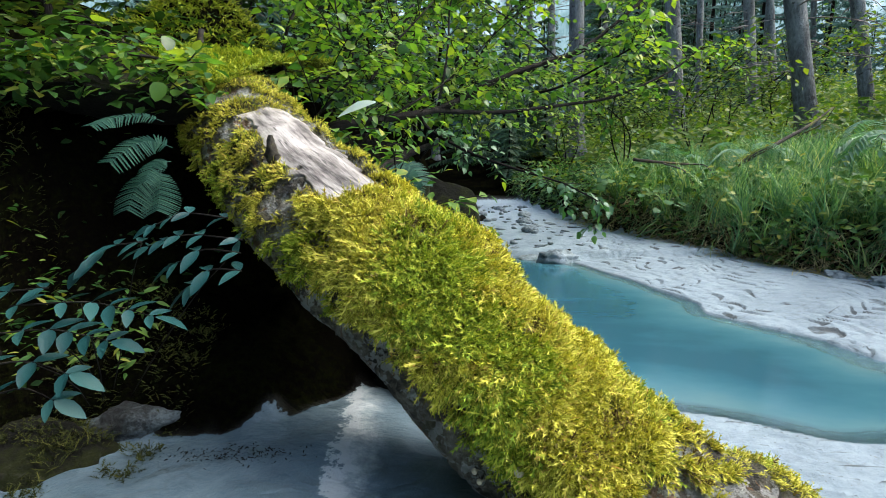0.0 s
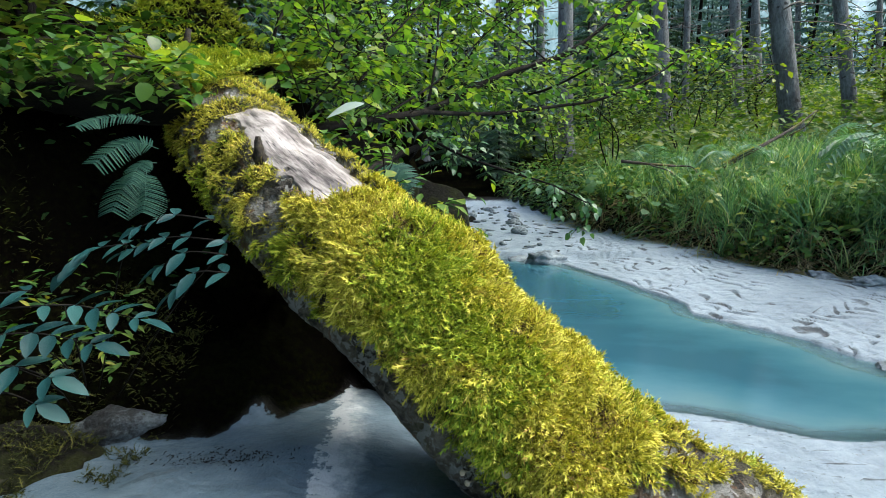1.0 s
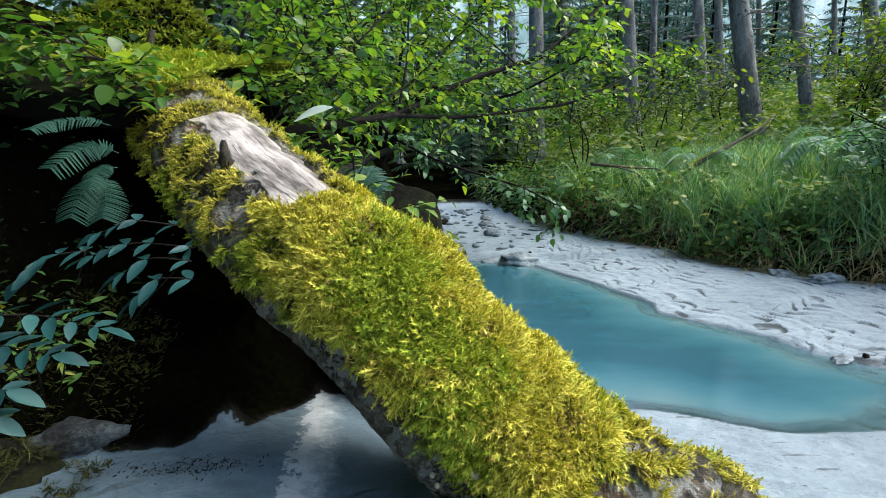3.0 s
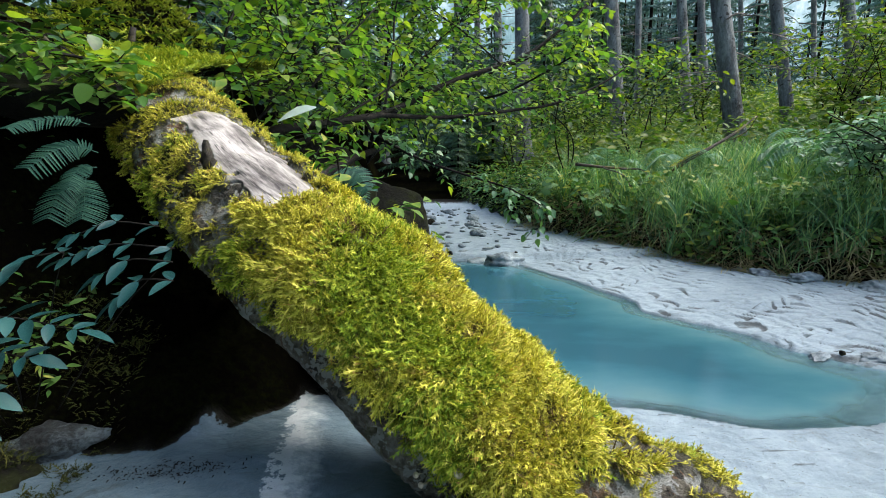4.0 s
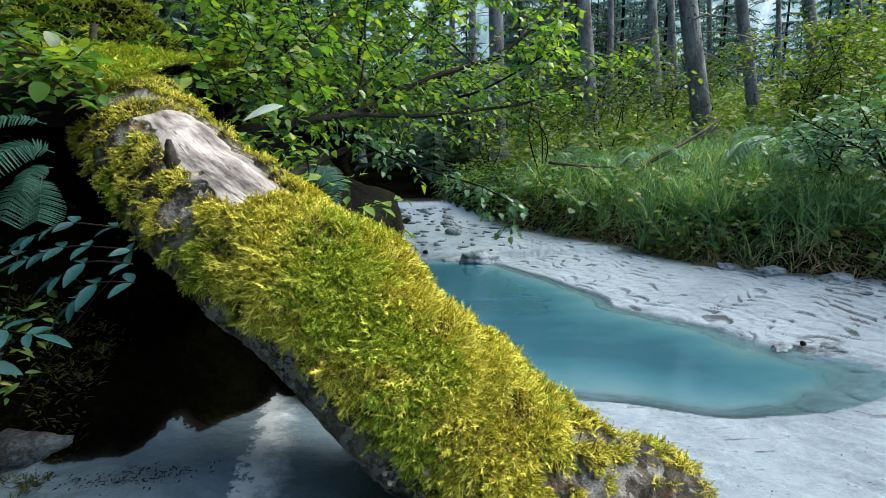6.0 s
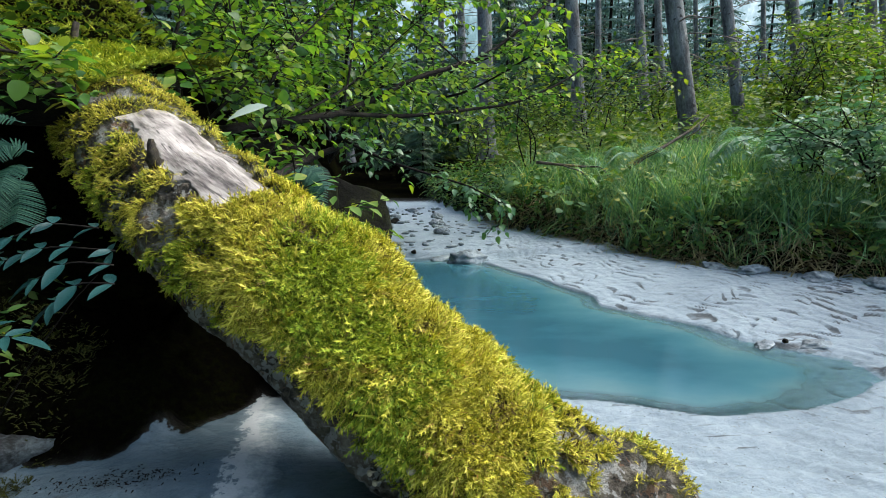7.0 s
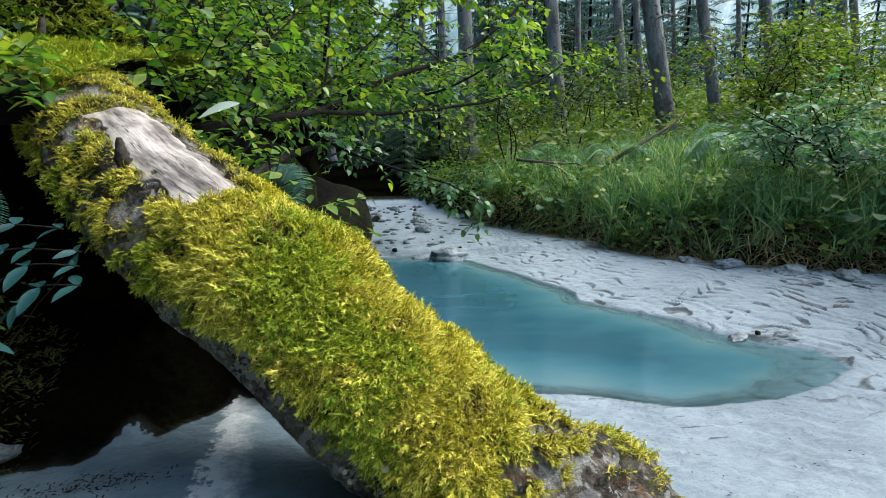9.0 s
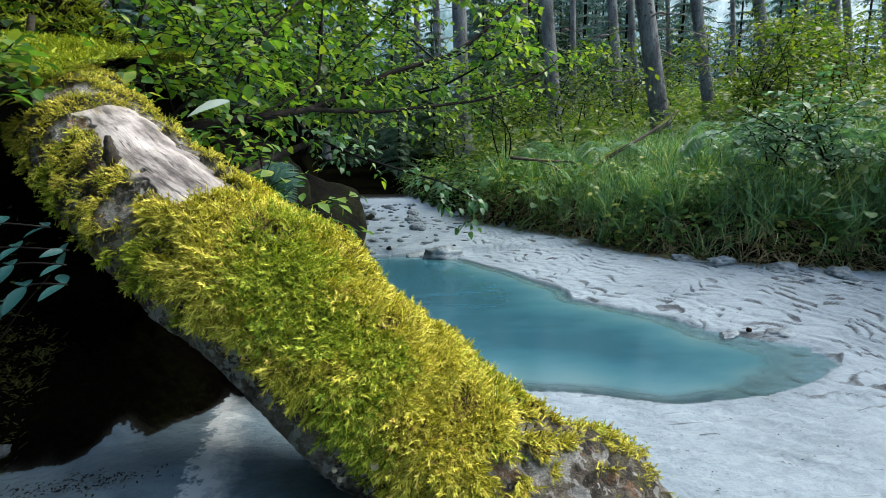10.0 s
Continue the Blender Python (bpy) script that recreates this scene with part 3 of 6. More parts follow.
    side = side_of(P, [(-0.47, 1.60), (-0.445, 1.42), (-0.41, 1.25), (-0.385, 1.09), (-0.36, 0.97), (-0.32, 0.75)])
    ridge = np.abs(side)
    shade = sstep(-0.1, -0.3, P[:, 0]) * sstep(1.9, 1.6, P[:, 1]) * near
    bed = bed + 0.014 * sstep(0.24, 0.0, ridge) * sstep(1.8, 1.5, P[:, 1]) + shade * (0.008 * waves(P, 22, 9.0) + 0.004 * np.abs(waves(P, 23, 22.0)))
    drift = sstep(0.10, 0.02, np.abs(P[:, 1] - 0.99 - 0.25 * (P[:, 0] + 0.6) + 0.04 * waves(P, 27, 9.0))) * sstep(-0.45, -0.52, P[:, 0]) * sstep(-0.95, -0.8, P[:, 0])
    lee = lee + 0.7 * drift * sstep(0.1, 0.5, waves(P, 28, 45.0))
    wl = np.clip(dl, 0, None)
    wr = np.clip(dr, 0, None)
    far = np.clip(P[:, 1] - 9, 0, None)
    deep = 0.34 * sstep(-1.45, -1.15, P[:, 0]) * sstep(2.2, 1.7, P[:, 1])
    mound = 0.52 * np.exp(-(((P[:, 0] + 1.72) / 0.42) ** 2 + ((P[:, 1] - 3.05) / 0.5) ** 2))
    left = 0.10 * sstep(0, 0.10, wl) + 0.46 * sstep(0.10 + deep, 0.46 + deep, wl) + 0.42 * np.minimum(wl, 9) + 0.03 * waves(P, 31, 9.0) * sstep(0, 0.3, wl)
    right = 0.24 * sstep(0, 0.22, wr) + 0.16 * np.minimum(wr, 12) + 0.03 * waves(P, 33, 5.0) * sstep(0, 0.3, wr)
    z = bed + left + mound + right + 0.05 * far * (far < 400)
    z = z + (0.035 * waves(P, 35, 26.0) + 0.02 * waves(P, 36, 60.0)) * sstep(0.02, 0.25, wl) * near
    silt = sstep(0.025, -0.01, np.maximum(dl, dr) + 0.02 * waves(P, 41, 30.0) * near) * sstep(8.0, 6.6, P[:, 1])
    wet = 0.28 * sstep(-0.08, 0.0, pool + 0.03 * waves(P, 43, 18.0)) * (1 - 0.7 * sstep(0.0, 0.1, pool))
    # silt left of the log darkened: damp, plus the log's shade painted in
    wet_plus_shade = sstep(0.05, -0.1, P[:, 0] + 0.05 * waves(P, 45, 6.0)) * sstep(1.9, 1.7, P[:, 1]) * sstep(0.45, 0.85, P[:, 1] + 0.1 * waves(P, 47, 5.0)) * 0.85
    return z, silt, np.maximum(wet, wet_plus_shade), dl, dr, pool, np.clip(rip, 0, 1), np.clip(lee, 0, 1), np.clip(side, -1, 1)


def height(x, y):
    return float(terrain(np.array([[x, y]]))[0][0])


def axis_steps(a, b, step, far, grow=1.22):
    core = np.arange(a, b + step / 2, step)
    out, s, lo, hi = [], step, a, b
    left, right = [], []
    while hi < far:
        s = min(s * grow, 25)
        lo, hi = lo - s, hi + s
        left.append(lo)
        right.append(hi)
    return np.concatenate([left[::-1], core, right])


def grid_faces(nx, ny):
    i, j = np.meshgrid(np.arange(ny - 1), np.arange(nx - 1), indexing="ij")
    return np.stack([i * nx + j, i * nx + j + 1, (i + 1) * nx + j + 1, (i + 1) * nx + j], -1).reshape(-1, 4)


def build_ground():
    xs, ys = axis_steps(-1.1, 2.5, 0.0095, 420), axis_steps(0.85, 3.9, 0.0095, 420)
    X, Y = np.meshgrid(xs, ys)
    P = np.stack([X.ravel(), Y.ravel()], 1)
    z, silt, wet, _, dr, _, rip, lee, crest = terrain(P)
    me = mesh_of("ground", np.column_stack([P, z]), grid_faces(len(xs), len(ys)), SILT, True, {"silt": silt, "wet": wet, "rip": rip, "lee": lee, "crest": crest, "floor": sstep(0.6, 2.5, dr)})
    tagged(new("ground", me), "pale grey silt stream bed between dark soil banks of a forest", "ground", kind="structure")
    # the pool
    xs, ys = np.arange(-0.7, 1.95, 0.02), np.arange(1.2, 3.95, 0.02)
    X, Y = np.meshgrid(xs, ys)
    P = np.stack([X.ravel(), Y.ravel()], 1)
    z = terrain(P)[0]
    F = grid_faces(len(xs), len(ys))
    F = F[(z[F].min(1) < 0.0)]
    used = np.unique(F)
    remap = np.zeros(len(P), int)
    remap[used] = np.arange(len(used))
    me = mesh_of("water", np.column_stack([P[used], np.full(len(used), 0.0)]), remap[F], WATER, True, {"depth": np.clip(-z[used], 0, 1)})
    tagged(new("water", me), "milky turquoise melt water standing in a stream pool", "water", kind="structure")


build_ground()


# ---------------- the fallen mossy log ----------------
LOG_AXIS = [(0.926, 1.172, -0.456), (0.551, 1.03, -0.162), (0.373, 0.884, -0.016), (0.031, 0.992, 0.213), (-0.228, 1.099, 0.433), (-0.59, 1.428, 0.608), (-1.0, 1.877, 0.836), (-1.351, 2.372, 0.945)]
LOG_R = 0.172


class Trunk:
    """Surface of the log by length u from the foot and angle a round it (0 on top, minus towards the sunken near side)."""

    def __init__(self):
        self.C = spline(LOG_AXIS, 400)
        self.T = unit(np.gradient(self.C, axis=0))
        self.N = unit(np.array([0, 0, 1.0]) - self.T * self.T[:, 2:3])
        self.B = np.cross(self.T, self.N)
        self.u = np.concatenate([[0], np.cumsum(np.linalg.norm(np.diff(self.C, axis=0), axis=1))])

    def at(self, u, a):
        """Axis point, outward direction and tangent."""
        pick = lambda A: np.stack([np.interp(u, self.u, A[:, k]) for k in range(3)], -1)
        c, t, n, b = pick(self.C), pick(self.T), pick(self.N), pick(self.B)
        return c, unit(n * np.cos(a)[..., None] + b * np.sin(a)[..., None]), unit(t)


TRUNK = Trunk()


def lw(u, a, seed, f):
    """Smooth noise over the log's skin."""
    return waves(np.stack([u * 1.0, a * LOG_R], 1), seed, f)


HOLLOWS = ((1.562, -14, 0.030), (1.329, -20, 0.026), (1.098, -23, 0.024), (1.42, 6, 0.018))


def moss_cover(u, a):
    """How thickly moss grows, 0 to 1, over the log's skin."""
    d = np.degrees(a)
    n = lw(u, a, 101, 30.0)
    n2 = lw(u, a, 102, 75.0)
    n3 = lw(u, a, 110, 150.0)
    low_edge = -84 + 9 * n + 9 * n2 - 18 * sstep(1.6, 1.8, u)
    m = sstep(low_edge - 12, low_edge + 12, d + 7 * n3) * sstep(150, 125, d)
    # upper stretch: torn, in bands
    bands = 0.5 + 0.9 * np.sin(u * 30 + 1.4 * n + d * 0.02) + 0.9 * n + 0.6 * n2
    m = m * (1 - sstep(1.74, 1.84, u) * (1 - np.clip(bands * 1.3 + 0.30, 0, 1)) * sstep(3.0, 2.6, u))
    # flank of bark beside the window, with torn tufts
    flank = sstep(1.56, 1.70, u + 0.03 * n) * sstep(2.75, 2.45, u) * sstep(-46, -62, d + 8 * n)
    m = m * (1 - 0.85 * flank * sstep(0.30, -0.05, n2 + 0.5 * n + 0.5 * n3))
    # thin cover on the far rim of the window
    m = m * (1 - 0.9 * sstep(1.74, 1.82, u) * sstep(2.5, 2.35, u) * sstep(12, 18, d) * sstep(0.45, 0.0, n2 - 0.3 * n))
    for hu, hd, hr in HOLLOWS:
        m = m * (1 - 0.75 * sstep(hr, hr * 0.3, np.hypot(u - hu, np.radians(d - hd) * LOG_R) + 0.006 * n2))
    # dark bark showing on the near shoulder
    gap = sum(sstep(0.05, 0.015, np.hypot((u - gu) * 0.8, (d - gd) / 260)) for gu, gd in ((1.70, -55), (1.80, -66), (2.06, -44), (2.62, -12), (1.60, -86)))
    m = m * (1 - 0.85 * np.clip(gap, 0, 1) * np.clip(0.6 + n2, 0, 1))
    # bare wood window
    bare = sstep(1.695, 1.725, u + 0.014 * n2 + 0.0006 * d) * sstep(2.42, 2.32, u + 0.03 * n) * sstep(-38, -33, d + 4 * n + 6 * n2 - 5 * sstep(1.95, 2.35, u)) * sstep(15, 11, d + 3 * n + 3 * n2)
    m = m * (1 - bare)
    # foot: mostly bark, moss in patches
    foot = sstep(1.03 + 0.03 * n, 0.96 + 0.03 * n, u + 0.02 * n2)
    patch = np.maximum(0.7 * sstep(0.2, 0.45, n2 + 0.6 * n), sstep(0.88, 0.80, u + 0.02 * n2) * sstep(-8, 2, d + 6 * n2))
    m = m * (1 - foot) + foot * patch * sstep(-80, -50, d)
    return np.clip(m, 0, 1), bare


def log_radius(u, a):
    m, bare = moss_cover(u, a)
    hump = 0.010 * lw(u, a, 103, 13.0) + 0.006 * lw(u, a, 104, 34.0) * (1 - bare)
    crack = -0.016 * np.abs(lw(u, a, 105, 110.0)) * (1 - m) * (1 - bare)
    cushion = 0.010 * np.sin(u * 21.0 + 0.8 + a) * sstep(0.9, 1.1, u) * sstep(1.75, 1.65, u)
    taper = 1.05 - 0.03 * u + 0.11 * sstep(1.65, 2.1, u) + 0.16 * sstep(1.0, 0.75, u)
    return LOG_R * taper + hump + crack + m * (0.010 + cushion + 0.008 * lw(u, a, 106, 60.0)) - 0.006 * bare, m, bare


def frond_shape():
    """A feathery moss sprig along x: a thin curved strand with four pairs of short barbs."""
    V, F = [], []
    for x, w, z in ((0.0, 0.026, 0.0), (0.4, 0.036, 0.12), (0.75, 0.026, 0.11)):
        V += [(x, w, z), (x, -w, z)]
    V.append((1.0, 0, 0.02))
    F += [(0, 1, 3), (0, 3, 2), (2, 3, 5), (2, 5, 4), (4, 5, 6)]
    for x, z, r in ((0.12, 0.04, 0.10), (0.32, 0.09, 0.13), (0.52, 0.12, 0.12), (0.72, 0.11, 0.09)):
        for sg in (1, -1):
            k = len(V)
            V += [(x - 0.055, sg * 0.02, z), (x + 0.055, sg * 0.02, z), (x + 0.13, sg * (0.03 + r), z + 0.035)]
            F.append((k, k + 1, k + 2) if sg > 0 else (k, k + 2, k + 1))
    return np.array(V, float), np.array(F)


FROND_V, FROND_F = frond_shape()


def moss_on_log(k, u0, u1, d0, d1, size, seed):
    """Roots, turns and lengths of moss fronds on a stretch of the log."""
    g = np.random.default_rng(seed)
    u, a = g.uniform(u0, u1, k), np.radians(g.uniform(d0, d1, k))
    m, _ = moss_cover(u, a)
    keep = g.uniform(0, 1, k) < m * 1.05
    u, a, m = u[keep], a[keep], m[keep]
    r, _, _ = log_radius(u, a)
    c, out, tan = TRUNK.at(u, a)
    side = np.cross(tan, out)
    n = len(u)
    ang = 3.0 * lw(u, a, 112, 42.0) + g.normal(0, 1.9, n)
    lie = tan * np.cos(ang)[:, None] + side * np.sin(ang)[:, None]
    down = np.array([0, 0, -1.0]) + out * out[:, 2:3]
    swirl = lw(u, a, 107, 16.0)[:, None]
    d = unit(1.0 * lie + 0.75 * down + 0.4 * tan * swirl - 0.2 * tan + out * g.uniform(0.1, 1.5, n)[:, None])
    s = size * (g.uniform(0.55, 1.15, n) + 0.55 * (g.uniform(0, 1, n) > 0.9)) * (0.6 + 0.4 * m) * (1 + 0.25 * sstep(-40, -75, np.degrees(a)))
    green = lw(u, a, 108, 14.0) + 0.7 * lw(u, a, 111, 48.0) + 0.9 * sstep(0.24, 0.05, np.hypot(u - 1.44, (np.degrees(a) + 42) / 170)) + 0.9 * sstep(-55, -95, np.degrees(a)) + g.normal(0, 0.35, n)
    worn = g.normal(0, 0.35, n) + 0.8 * lw(u, a, 109, 26.0)
    for hu, hd, hr in HOLLOWS:
        worn += 1.1 * sstep(hr * 2, 0.0, np.hypot(u - hu, np.radians(np.degrees(a) - hd) * LOG_R))
    green = np.where(worn > 1.10, -9.0, green)
    return c + out * (r - 0.004)[:, None], frames_of(d, out + 0.5 * g.normal(size=(n, 3))), s, green


def build_log():
    log = thing("fallen_log", "fallen tree trunk with yellow-green moss leaning from the bank onto silt", "log")
    us = np.linspace(0.0, TRUNK.u[-1], 380)
    an = np.linspace(-np.pi, np.pi, 130, endpoint=False)
    U, Aa = np.meshgrid(us, an, indexing="ij")
    r, m, bare = log_radius(U.ravel(), Aa.ravel())
    c, out, _ = TRUNK.at(U.ravel(), Aa.ravel())
    V = c + out * (r - 0.010 * bare)[:, None]
    n, k = U.shape
    i, j = np.meshgrid(np.arange(n - 1), np.arange(k), indexing="ij")
    q = np.stack([i * k + j, i * k + (j + 1) % k, (i + 1) * k + (j + 1) % k, (i + 1) * k + j], -1).reshape(-1, 4)
    part("bark", mesh_of("bark", V, q, LOG_BARK, True, {"moss": np.clip(m * 1.2, 0, 1)}), log, "dark furrowed bark with grey lichen")
    # bare wood window, a barkless strip set into the bark
    us, an = np.linspace(1.64, 2.46, 150), np.radians(np.linspace(-46, 28, 80))
    U, Aa = np.meshgrid(us, an, indexing="ij")
    u, a = U.ravel(), Aa.ravel()
    r, m, bare = log_radius(u, a)
    c, out, _ = TRUNK.at(u, a)
    grain = 0.0010 * waves(np.stack([u * 3, a * LOG_R * 26], 1), 120, 6.0)
    V = c + out * (LOG_R * (1.05 - 0.03 * u + 0.11 * sstep(1.65, 2.1, u)) + 0.010 * lw(u, a, 103, 13.0) - 0.002 + grain - 0.03 * (1 - sstep(0.0, 0.7, bare)))[:, None]
    n, k = U.shape
    F = grid_faces(k, n)
    part("bare_wood", mesh_of("bare_wood", V, F[:, ::-1], BARE_WOOD, True, {"grain": np.column_stack([u, a * LOG_R, 0 * u])}), log, "barkless weathered grey-white wood")
    # moss
    packs = [moss_on_log(98000, 0.86, 1.80, -118, 55, 0.0262, 1), moss_on_log(54000, 1.66, 2.95, -118, 70, 0.0215, 2), moss_on_log(13000, 0.30, 0.92, -90, 70, 0.024, 3), moss_on_log(3000, 2.8, 3.3, -90, 70, 0.032, 4)]
    pos, M, s, green = (np.concatenate(z) for z in zip(*packs))
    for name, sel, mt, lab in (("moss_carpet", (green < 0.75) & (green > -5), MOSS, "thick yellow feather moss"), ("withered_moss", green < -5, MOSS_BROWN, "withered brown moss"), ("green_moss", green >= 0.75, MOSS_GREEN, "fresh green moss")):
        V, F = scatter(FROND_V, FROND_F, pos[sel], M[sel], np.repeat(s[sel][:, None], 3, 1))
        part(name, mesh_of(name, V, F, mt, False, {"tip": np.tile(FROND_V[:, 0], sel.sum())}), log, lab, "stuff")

    # broken branch stub on the near shoulder
    def on_log(u, deg, lift=0.0):
        rr, _, _ = log_radius(np.array([u]), np.radians([deg]))
        c, o, t = TRUNK.at(np.array([u]), np.radians([float(deg)]))
        return (c + o * (rr + lift)[:, None])[0], o[0], t[0]

    p, o, t = on_log(2.031, -38, -0.02)
    C = np.array([p, p + o * 0.03, p + o * 0.045 + np.array([0.003, 0, 0.012]), p + o * 0.055 + np.array([0.010, 0, 0.040])])
    part("branch_stub", mesh_of("branch_stub", *(lambda t_: (t_[0], [t_[1], t_[2]]))(tube(spline(C, 9), np.array([.026, .020, .017, .016, .014, .013, .011, .010, .005]), 11, 0.38)), STICK_BARK), log, "short broken branch stub")
    for u, dg, ln in ((2.78, -40, 0.06), (2.72, -62, 0.10)):
        p, o, t = on_log(u, dg, -0.02)
        C = np.array([p, p + o * ln * 0.5 + t * 0.02, p + o * ln + t * 0.05])
        tb = tube(spline(C, 7), np.linspace(0.014, 0.007, 7), 7, 0.1)
        part("branch_stub", mesh_of("branch_stub", tb[0], [tb[1], tb[2]], BRANCH_BARK), log, "short broken branch stub")
    # tiny pale mushrooms between the moss
    for u, dg, sz in ((1.153, -84, 0.009), (1.21, -112, 0.006), (1.19, -116, 0.006)):
        p, o, t = on_log(u, dg, 0.0)
        axis = unit(o + np.array([0, 0, 0.6]))
        stem = tube(np.array([p - axis * 0.005, p + axis * 0.010, p + axis * 0.018]), np.full(3, sz * 0.3), 8)
        hood = tube(p + axis * 0.016 + np.array([axis * h for h in (-0.2 * sz, 0.0, 0.35 * sz, 0.7 * sz, 0.85 * sz)]), sz * np.array([0.9, 1.0, 0.85, 0.45, 0.05]), 12)
        mush = thing("mushroom", "tiny pale cream mushroom growing in moss on the log", "mushroom", "mushrooms on the log", p)
        part("stem", mesh_of("stem", stem[0] - p, [stem[1], stem[2]], MUSHROOM), mush)
        part("hood", mesh_of("hood", hood[0] - p, [hood[1], hood[2]], MUSHROOM), mush)


build_log()


# ---------------- stones, left bank ----------------
def stone_mesh(name, size, seed, material, rough=0.22, levels=3, flat=False):
    """A worn boulder: a sphere cut by random planes, then roughened."""
    bm = bmesh.new()
    bmesh.ops.create_icosphere(bm, subdivisions=levels, radius=1.0)
    g = np.random.default_rng(seed)
    cuts = [(unit(g.normal(size=3)), g.uniform(0.55, 0.9)) for _ in range(9)]
    for v in bm.verts:
        p = np.array(v.co)
        for nrm, d in cuts:
            over = p @ nrm - d
            if over > 0:
                p = p - nrm * over * 0.85
        p = p * (1 + rough * 0.35 * noise.fractal(Vector(p) * 2.2 + Vector((seed, 0, 0)), 0.9, 2.1, 4))
        v.co = Vector(p * np.array(size))
    for f in bm.faces:
        f.smooth = not flat
    me = bpy.data.meshes.new(name)
    bm.to_mesh(me)
    bm.free()
    me.materials.append(material)
    return me


def stone(name, at, size, turn, label, seed, material=None, group="", levels=3, rough=0.22):
    ob = new(name, stone_mesh(name, size, seed, material or ROCK, rough, levels))
    ob.matrix_world = pose(at[0], at[1], at[2], turn * 0.15, turn * 0.1, turn * 40)
    return tagged(ob, label, "stone", group)


stone("stone", (0.40, 3.60, 0.02), (0.15, 0.09, 0.075), 0.3, "grey wedge-shaped stone at the pool's far brim", 3, None, "", 4, 0.9)
stone("stone", (0.20, 3.70, 0.0), (0.12, 0.06, 0.03), 1.0, "flat wet grey stone at the pool's far brim", 4)
stone("boulder", (-0.50, 3.72, 0.26), (0.34, 0.36, 0.40), 0.4, "dark mossy boulder on the stream bank behind the log", 6, DARK_ROCK, levels=4)
# two boulders added behind the log to keep sun off the hollow
stone("boulder", (-0.24, 1.50, 0.05), (0.19, 0.15, 0.32), 0.1, "added dark boulder close behind the log, blocking the sun", 10, DARK_ROCK, levels=4, rough=0.9)
stone("boulder", (-0.42, 1.80, 0.16), (0.20, 0.26, 0.32), 0.1, "added dark boulder behind the log, blocking the sun", 9, DARK_ROCK, levels=4, rough=0.9)
stone("boulder", (-0.85, 3.05, 0.45), (0.42, 0.40, 0.42), 1.2, "dark mossy boulder in the shaded bank", 7, DARK_ROCK, levels=4)
for i, (x, y, sx, sy, sz) in enumerate([(2.02, 2.86, .10, .07, .05), (2.26, 2.68, .13, .08, .05), (2.48, 2.50, .10, .07, .05), (2.70, 2.34, .14, .08, .045), (2.92, 2.22, .12, .09, .04),
                                        (2.44, 2.40, .04, .03, .02), (2.78, 2.16, .05, .04, .02), (1.86, 3.02, .09, .06, .04), (2.20, 2.42, .05, .04, .025), (3.1, 2.06, .11, .08, .05)]):
    stone("bank_stone", (x, y, height(x, y) + sz * 0.05), (sx * 1.0, sy * 1.0, sz * 0.8), i * 0.7, "grey stone half sunk in silt at the foot of the bank", 20 + i, None, "stones at the foot of the bank", 4, 0.8)
# a half-buried stone with a dark hollow
stone("stone", (1.58, 1.83, 0.002), (0.085, 0.05, 0.026), 0.5, "low grey stone half buried in silt", 51, None, "", 4, 0.9)
stone("dark_stone", (1.475, 1.85, 0.02), (0.016, 0.012, 0.014), 0.2, "small black stone sunk in wet silt", 52, DARK_ROCK)
stone("stone", (1.40, 1.86, 0.002), (0.05, 0.03, 0.016), 0.9, "low grey stone half buried in silt", 53, None, "", 4, 0.9)
# pebbles where the stream comes in
gp = np.random.default_rng(5)
shapes = [stone_mesh("pebble", (1, 0.75, 0.5), 60 + i, ROCK, 0.2, 2) for i in range(4)]
dark_shapes = [stone_mesh("pebble", (1, 0.7, 0.5), 70 + i, DARK_ROCK, 0.2, 2) for i in range(2)]
for i in range(165):
    y = gp.uniform(3.75, 6.4)
    x = gp.uniform(-0.30, 0.55) - 0.08 * (y - 3.8)
    if i > 115:
        x, y = gp.uniform(2.1, 3.2), 0
        y = 3.95 - 0.62 * x + gp.normal(-0.12, 0.13)
    s = gp.uniform(0.010, 0.045) * (0.55 if i > 115 else 1.0) * (1.0 if gp.uniform() < 0.85 or i > 115 else 1.9)
    dark = i % 9 == 0 and i < 116
    ob = new("pebble", (dark_shapes[i % 2] if dark else shapes[i % 4]))
    ob.matrix_world = pose(x, y, height(x, y) + s * (0.2 if i < 116 else 0.05), gp.uniform(-15, 15), gp.uniform(-15, 15), gp.uniform(0, 360)) @ Matrix.Diagonal((s * (1.3 if i > 115 else 1), s, s * (0.6 if i > 115 else 1), 1))
    tagged(ob, "dark wet pebble on silt" if dark else "rounded grey pebble lying on pale silt", "pebble", "pebbles on the stream bed")
for i in range(40):
    y = gp.uniform(3.8, 5.2)
    x = gp.uniform(-0.28, 0.75) - 0.05 * (y - 3.8)
    k = gp.uniform(0.012, 0.036)
    ob = new("silt_clod", shapes[i % 4])
    ob.matrix_world = pose(x, y, height(x, y) + k * 0.08, gp.uniform(-8, 8), gp.uniform(-8, 8), gp.uniform(-40, 40)) @ Matrix.Diagonal((k * 1.6, k * 1.2, k * 0.7, 1))
    tagged(ob, "flat crusted clod of grey silt on the stream bed", "clod", "clods on the stream bed")
